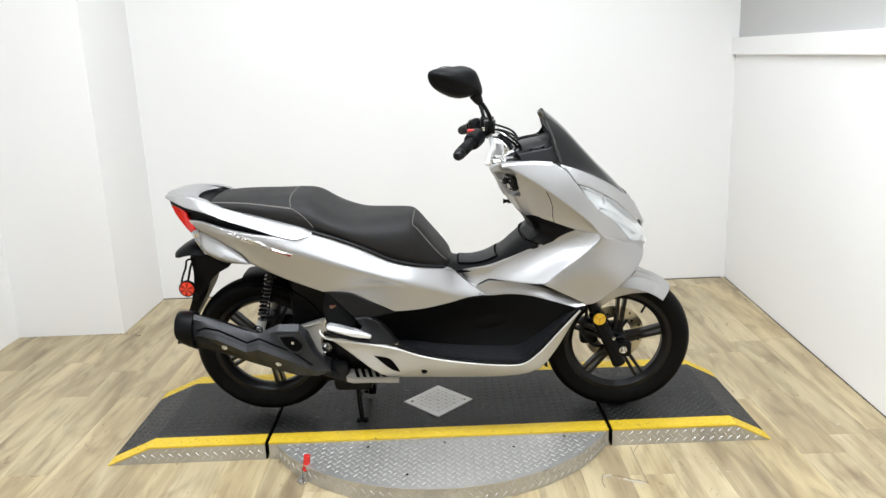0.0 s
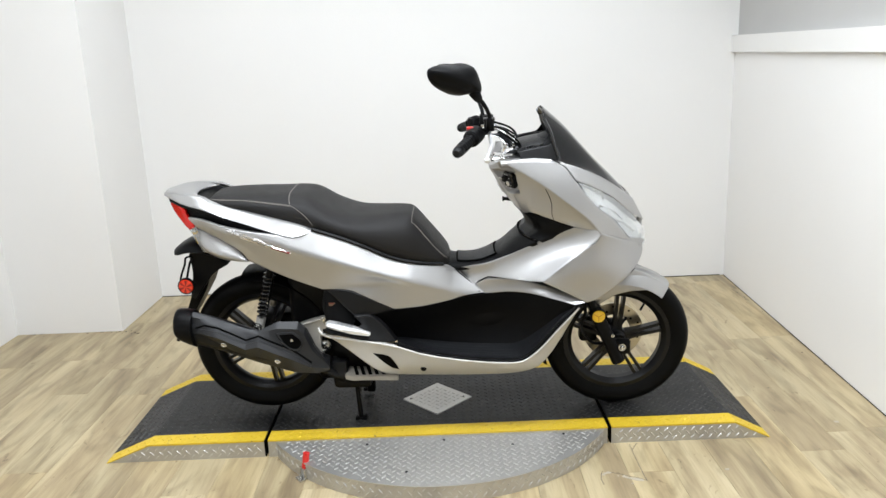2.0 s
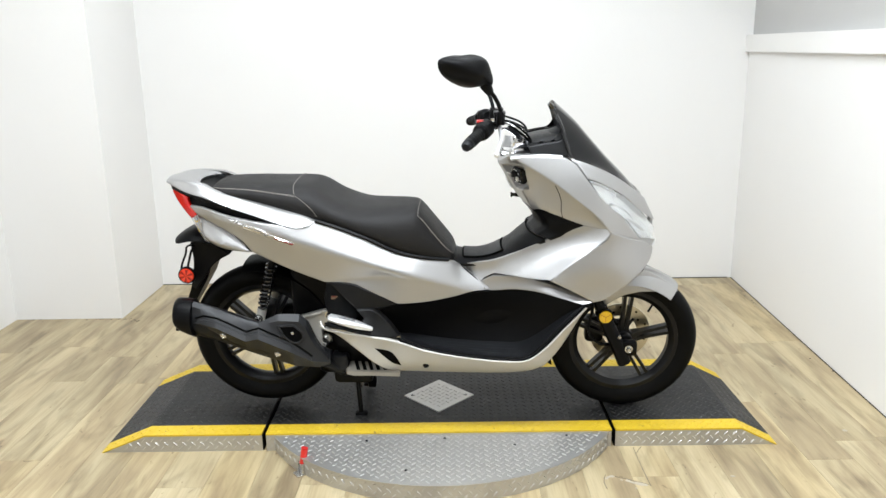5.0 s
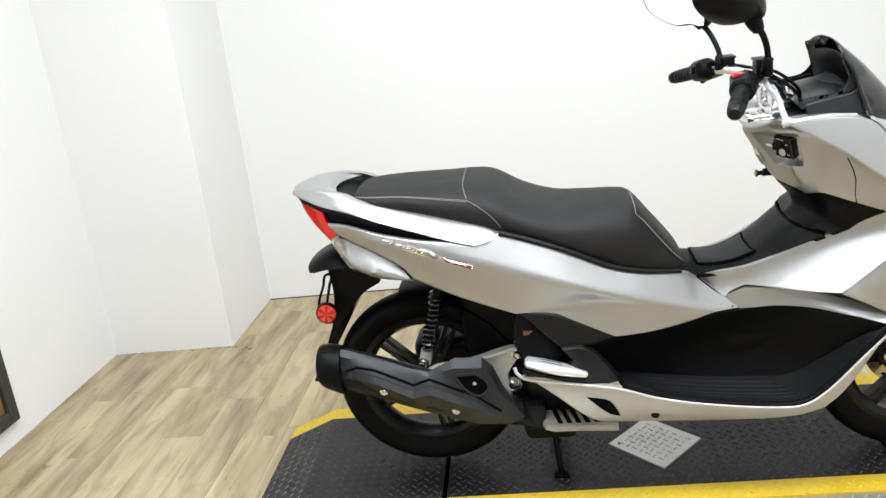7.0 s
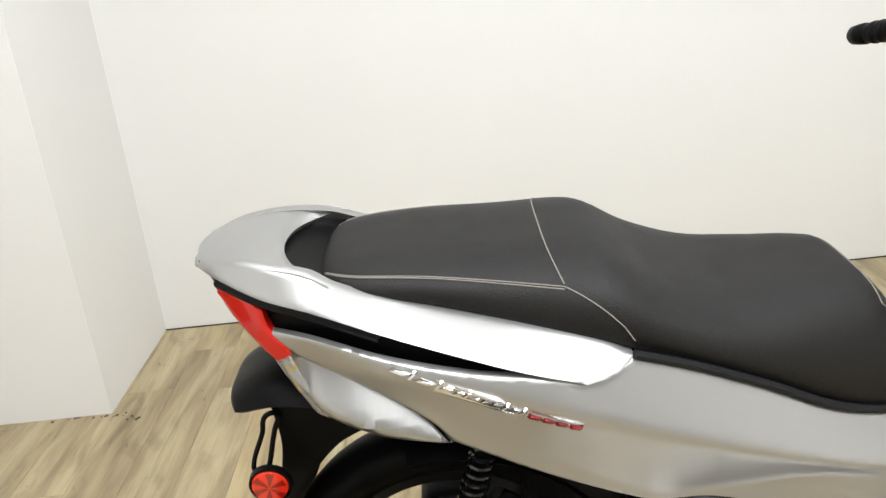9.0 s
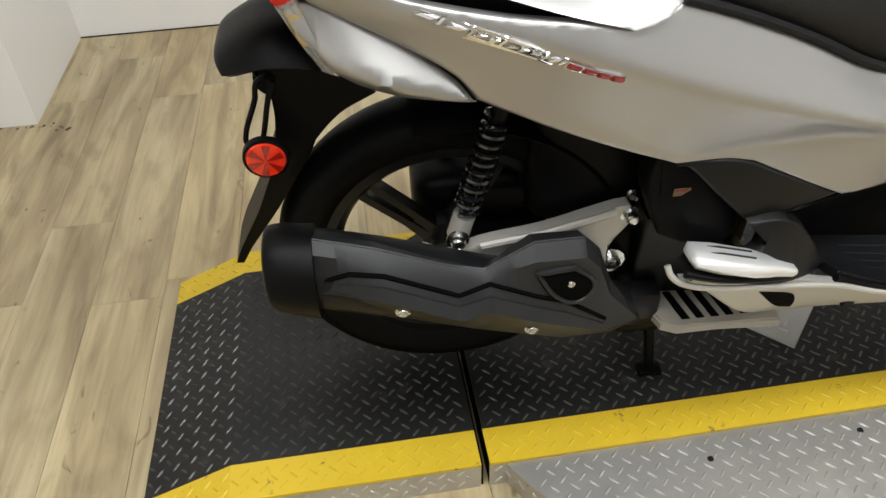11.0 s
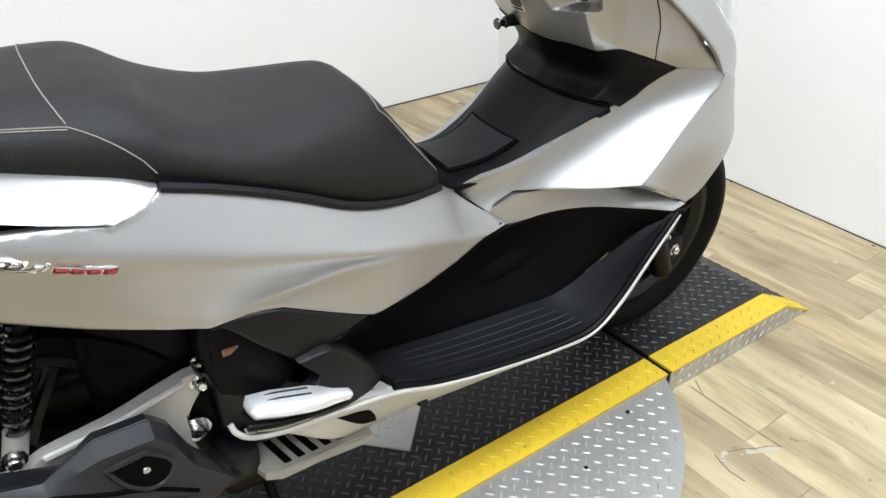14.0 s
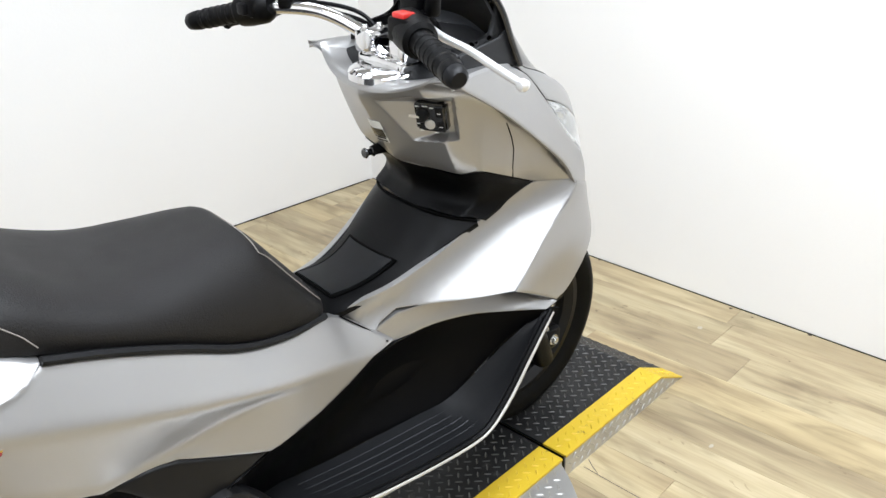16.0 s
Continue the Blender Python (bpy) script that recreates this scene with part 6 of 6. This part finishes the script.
while x < 1.75:
    w = min(PW, 1.78 - x)
    y = -2.6 - rnd.random() * 0.85
    if col in LAID:
        y = LAID[col] - 4 * PL
    while y < YB:
        a, b = max(y, -2.7), min(y + PL, YB if x + w > JX + 0.002 else JY)
        if b - a > 0.03:
            ob = new("plank", plank_mesh(w, b - a))
            ob.matrix_basis = pose(x, a, 0)
            ob.parent = floor_ob
        y += PL
    x += PW
    col += 1
bmr = bmesh.new()
for yy in np.arange(YF, -2.7, 0.75):
    add_box(bmr, XL, 1.75, yy, min(-2.702, yy + 0.749), -0.006, 0.0)
part("plank_rest", bmr, PLANK, floor_ob, smooth=False)["kind"] = "stuff"

# worn joints, a broken plank end and loose chips beside the platform
CHIP = mat("pale_chip", (0.42, 0.37, 0.29), 0.7, 0.0, 0.2, 40)
BACKING = mat("exposed_backing", (0.13, 0.11, 0.09), 0.8, 0.0, 0.3, 60)


def ribbon(pts, wide, z0=-0.0005, z1=0.0007, seed=1):
    """A thin uneven line lying in the floor."""
    r = random.Random(seed)
    bm = bmesh.new()
    rows = []
    for i, (x, y) in enumerate(pts):
        a, b = Vector(pts[max(0, i - 1)]), Vector(pts[min(len(pts) - 1, i + 1)])
        d = (b - a).normalized()
        nrm = Vector((-d.y, d.x)) * wide * (0.35 + 0.5 * r.random())
        rows.append([bm.verts.new((x + s * nrm.x, y + s * nrm.y, z)) for s, z in ((1, z0), (1, z1), (-1, z1), (-1, z0))])
    for a, b in zip(rows, rows[1:]):
        for k in range(4):
            bm.faces.new((a[k], a[(k + 1) % 4], b[(k + 1) % 4], b[k]))
    bm.faces.new(rows[0])
    bm.faces.new(rows[-1][::-1])
    bmesh.ops.recalc_face_normals(bm, faces=bm.faces)
    return bm


def chip(x, y, size, h=0.0012, seed=1, sides=6, stretch=1.0):
    r = random.Random(seed)
    bm = bmesh.new()
    ring = [(size * (0.5 + 0.5 * r.random()) * math.cos(2 * math.pi * k / sides), stretch * size * (0.5 + 0.5 * r.random()) * math.sin(2 * math.pi * k / sides)) for k in range(sides)]
    lo = [bm.verts.new((x + a, y + b, 0.0)) for a, b in ring]
    hi = [bm.verts.new((x + a * .85, y + b * .85, h)) for a, b in ring]
    bm.faces.new(hi)
    for k in range(sides):
        bm.faces.new((lo[k], lo[(k + 1) % sides], hi[(k + 1) % sides], hi[k]))
    return bm


part("crack", ribbon([(.662 + .004 * math.sin(9 * y), y) for y in np.linspace(-.012, -.25, 18)], .0014, seed=3), BACKING, floor_ob, smooth=False)
part("crack", ribbon([(.658, -.246), (.640, -.232), (.615, -.222), (.590, -.206), (.566, -.196), (.550, -.186)], .0013, seed=4), BACKING, floor_ob, smooth=False)
part("crack", ribbon([(.532, -.182), (.524, -.200), (.518, -.228), (.520, -.262)], .0014, seed=5), BACKING, floor_ob, smooth=False)
part("crack", ribbon([(.690, -.006), (.676, -.026), (.663, -.050)], .0013, seed=6), BACKING, floor_ob, smooth=False)
part("broken_edge", ribbon([(.650, -.246), (.628, -.238), (.605, -.228), (.590, -.214)], .010, z1=.0005, seed=8), CHIP, floor_ob, smooth=False)
for k, (cx, cy, sz) in enumerate(((.548, -.192, .012), (.538, -.196, .010), (.530, -.205, .007), (.930, -.200, .011), (1.430, .090, .014), (.575, -.215, .006), (.610, -.262, .005))):
    part("chip", chip(cx, cy, sz, seed=20 + k, stretch=.7), CHIP, floor_ob, smooth=False)
SPECK = mat("dark_speck", (0.06, 0.045, 0.03), 0.8, 0.0, 0.3, 60)
for k in range(26):
    cx, cy = rnd.uniform(-1.5, 1.5), rnd.choice((rnd.uniform(-.9, -.1), rnd.uniform(.7, 1.7)))
    part("speck", chip(cx, cy, rnd.uniform(.0025, .006), .0006, seed=60 + k, stretch=1.6), SPECK, floor_ob, smooth=False)
for k in range(34):
    if k < 12:
        cx, cy = JX + rnd.uniform(-.02, .10), JY - rnd.uniform(.004, .05)
    elif k < 24:
        cx, cy = rnd.uniform(XL + .02, JX), JY - rnd.uniform(.003, .018)
    else:
        cy = rnd.uniform(-.6, 1.7)
        cx = 1.62 + .052 * cy - rnd.uniform(.006, .05)
    part("speck", chip(cx, cy, rnd.uniform(.003, .008), .0007, seed=120 + k, stretch=1.3), SPECK, floor_ob, smooth=False)
# dark joint where floor and walls meet
bm = bmesh.new()
for y0 in np.arange(-1.6, YB, 0.3):
    y1 = min(YB, y0 + 0.3)
    q = [bm.verts.new((1.62 + .052 * y - d, y, z)) for y, d in ((y0, .003), (y1, .003), (y1, -.002), (y0, -.002)) for z in (0.0003,)]
    t_ = [bm.verts.new((v.co.x, v.co.y, .0026)) for v in q]
    bm.faces.new(t_)
    for k in range(4):
        bm.faces.new((q[k], q[(k + 1) % 4], t_[(k + 1) % 4], t_[k]))
part("wall_joint", bm, DARKGAP, floor_ob, smooth=False)
part("wall_joint", box(JX, 1.70, YB - .004, YB + .001, .0003, .0035), DARKGAP, floor_ob, smooth=False)
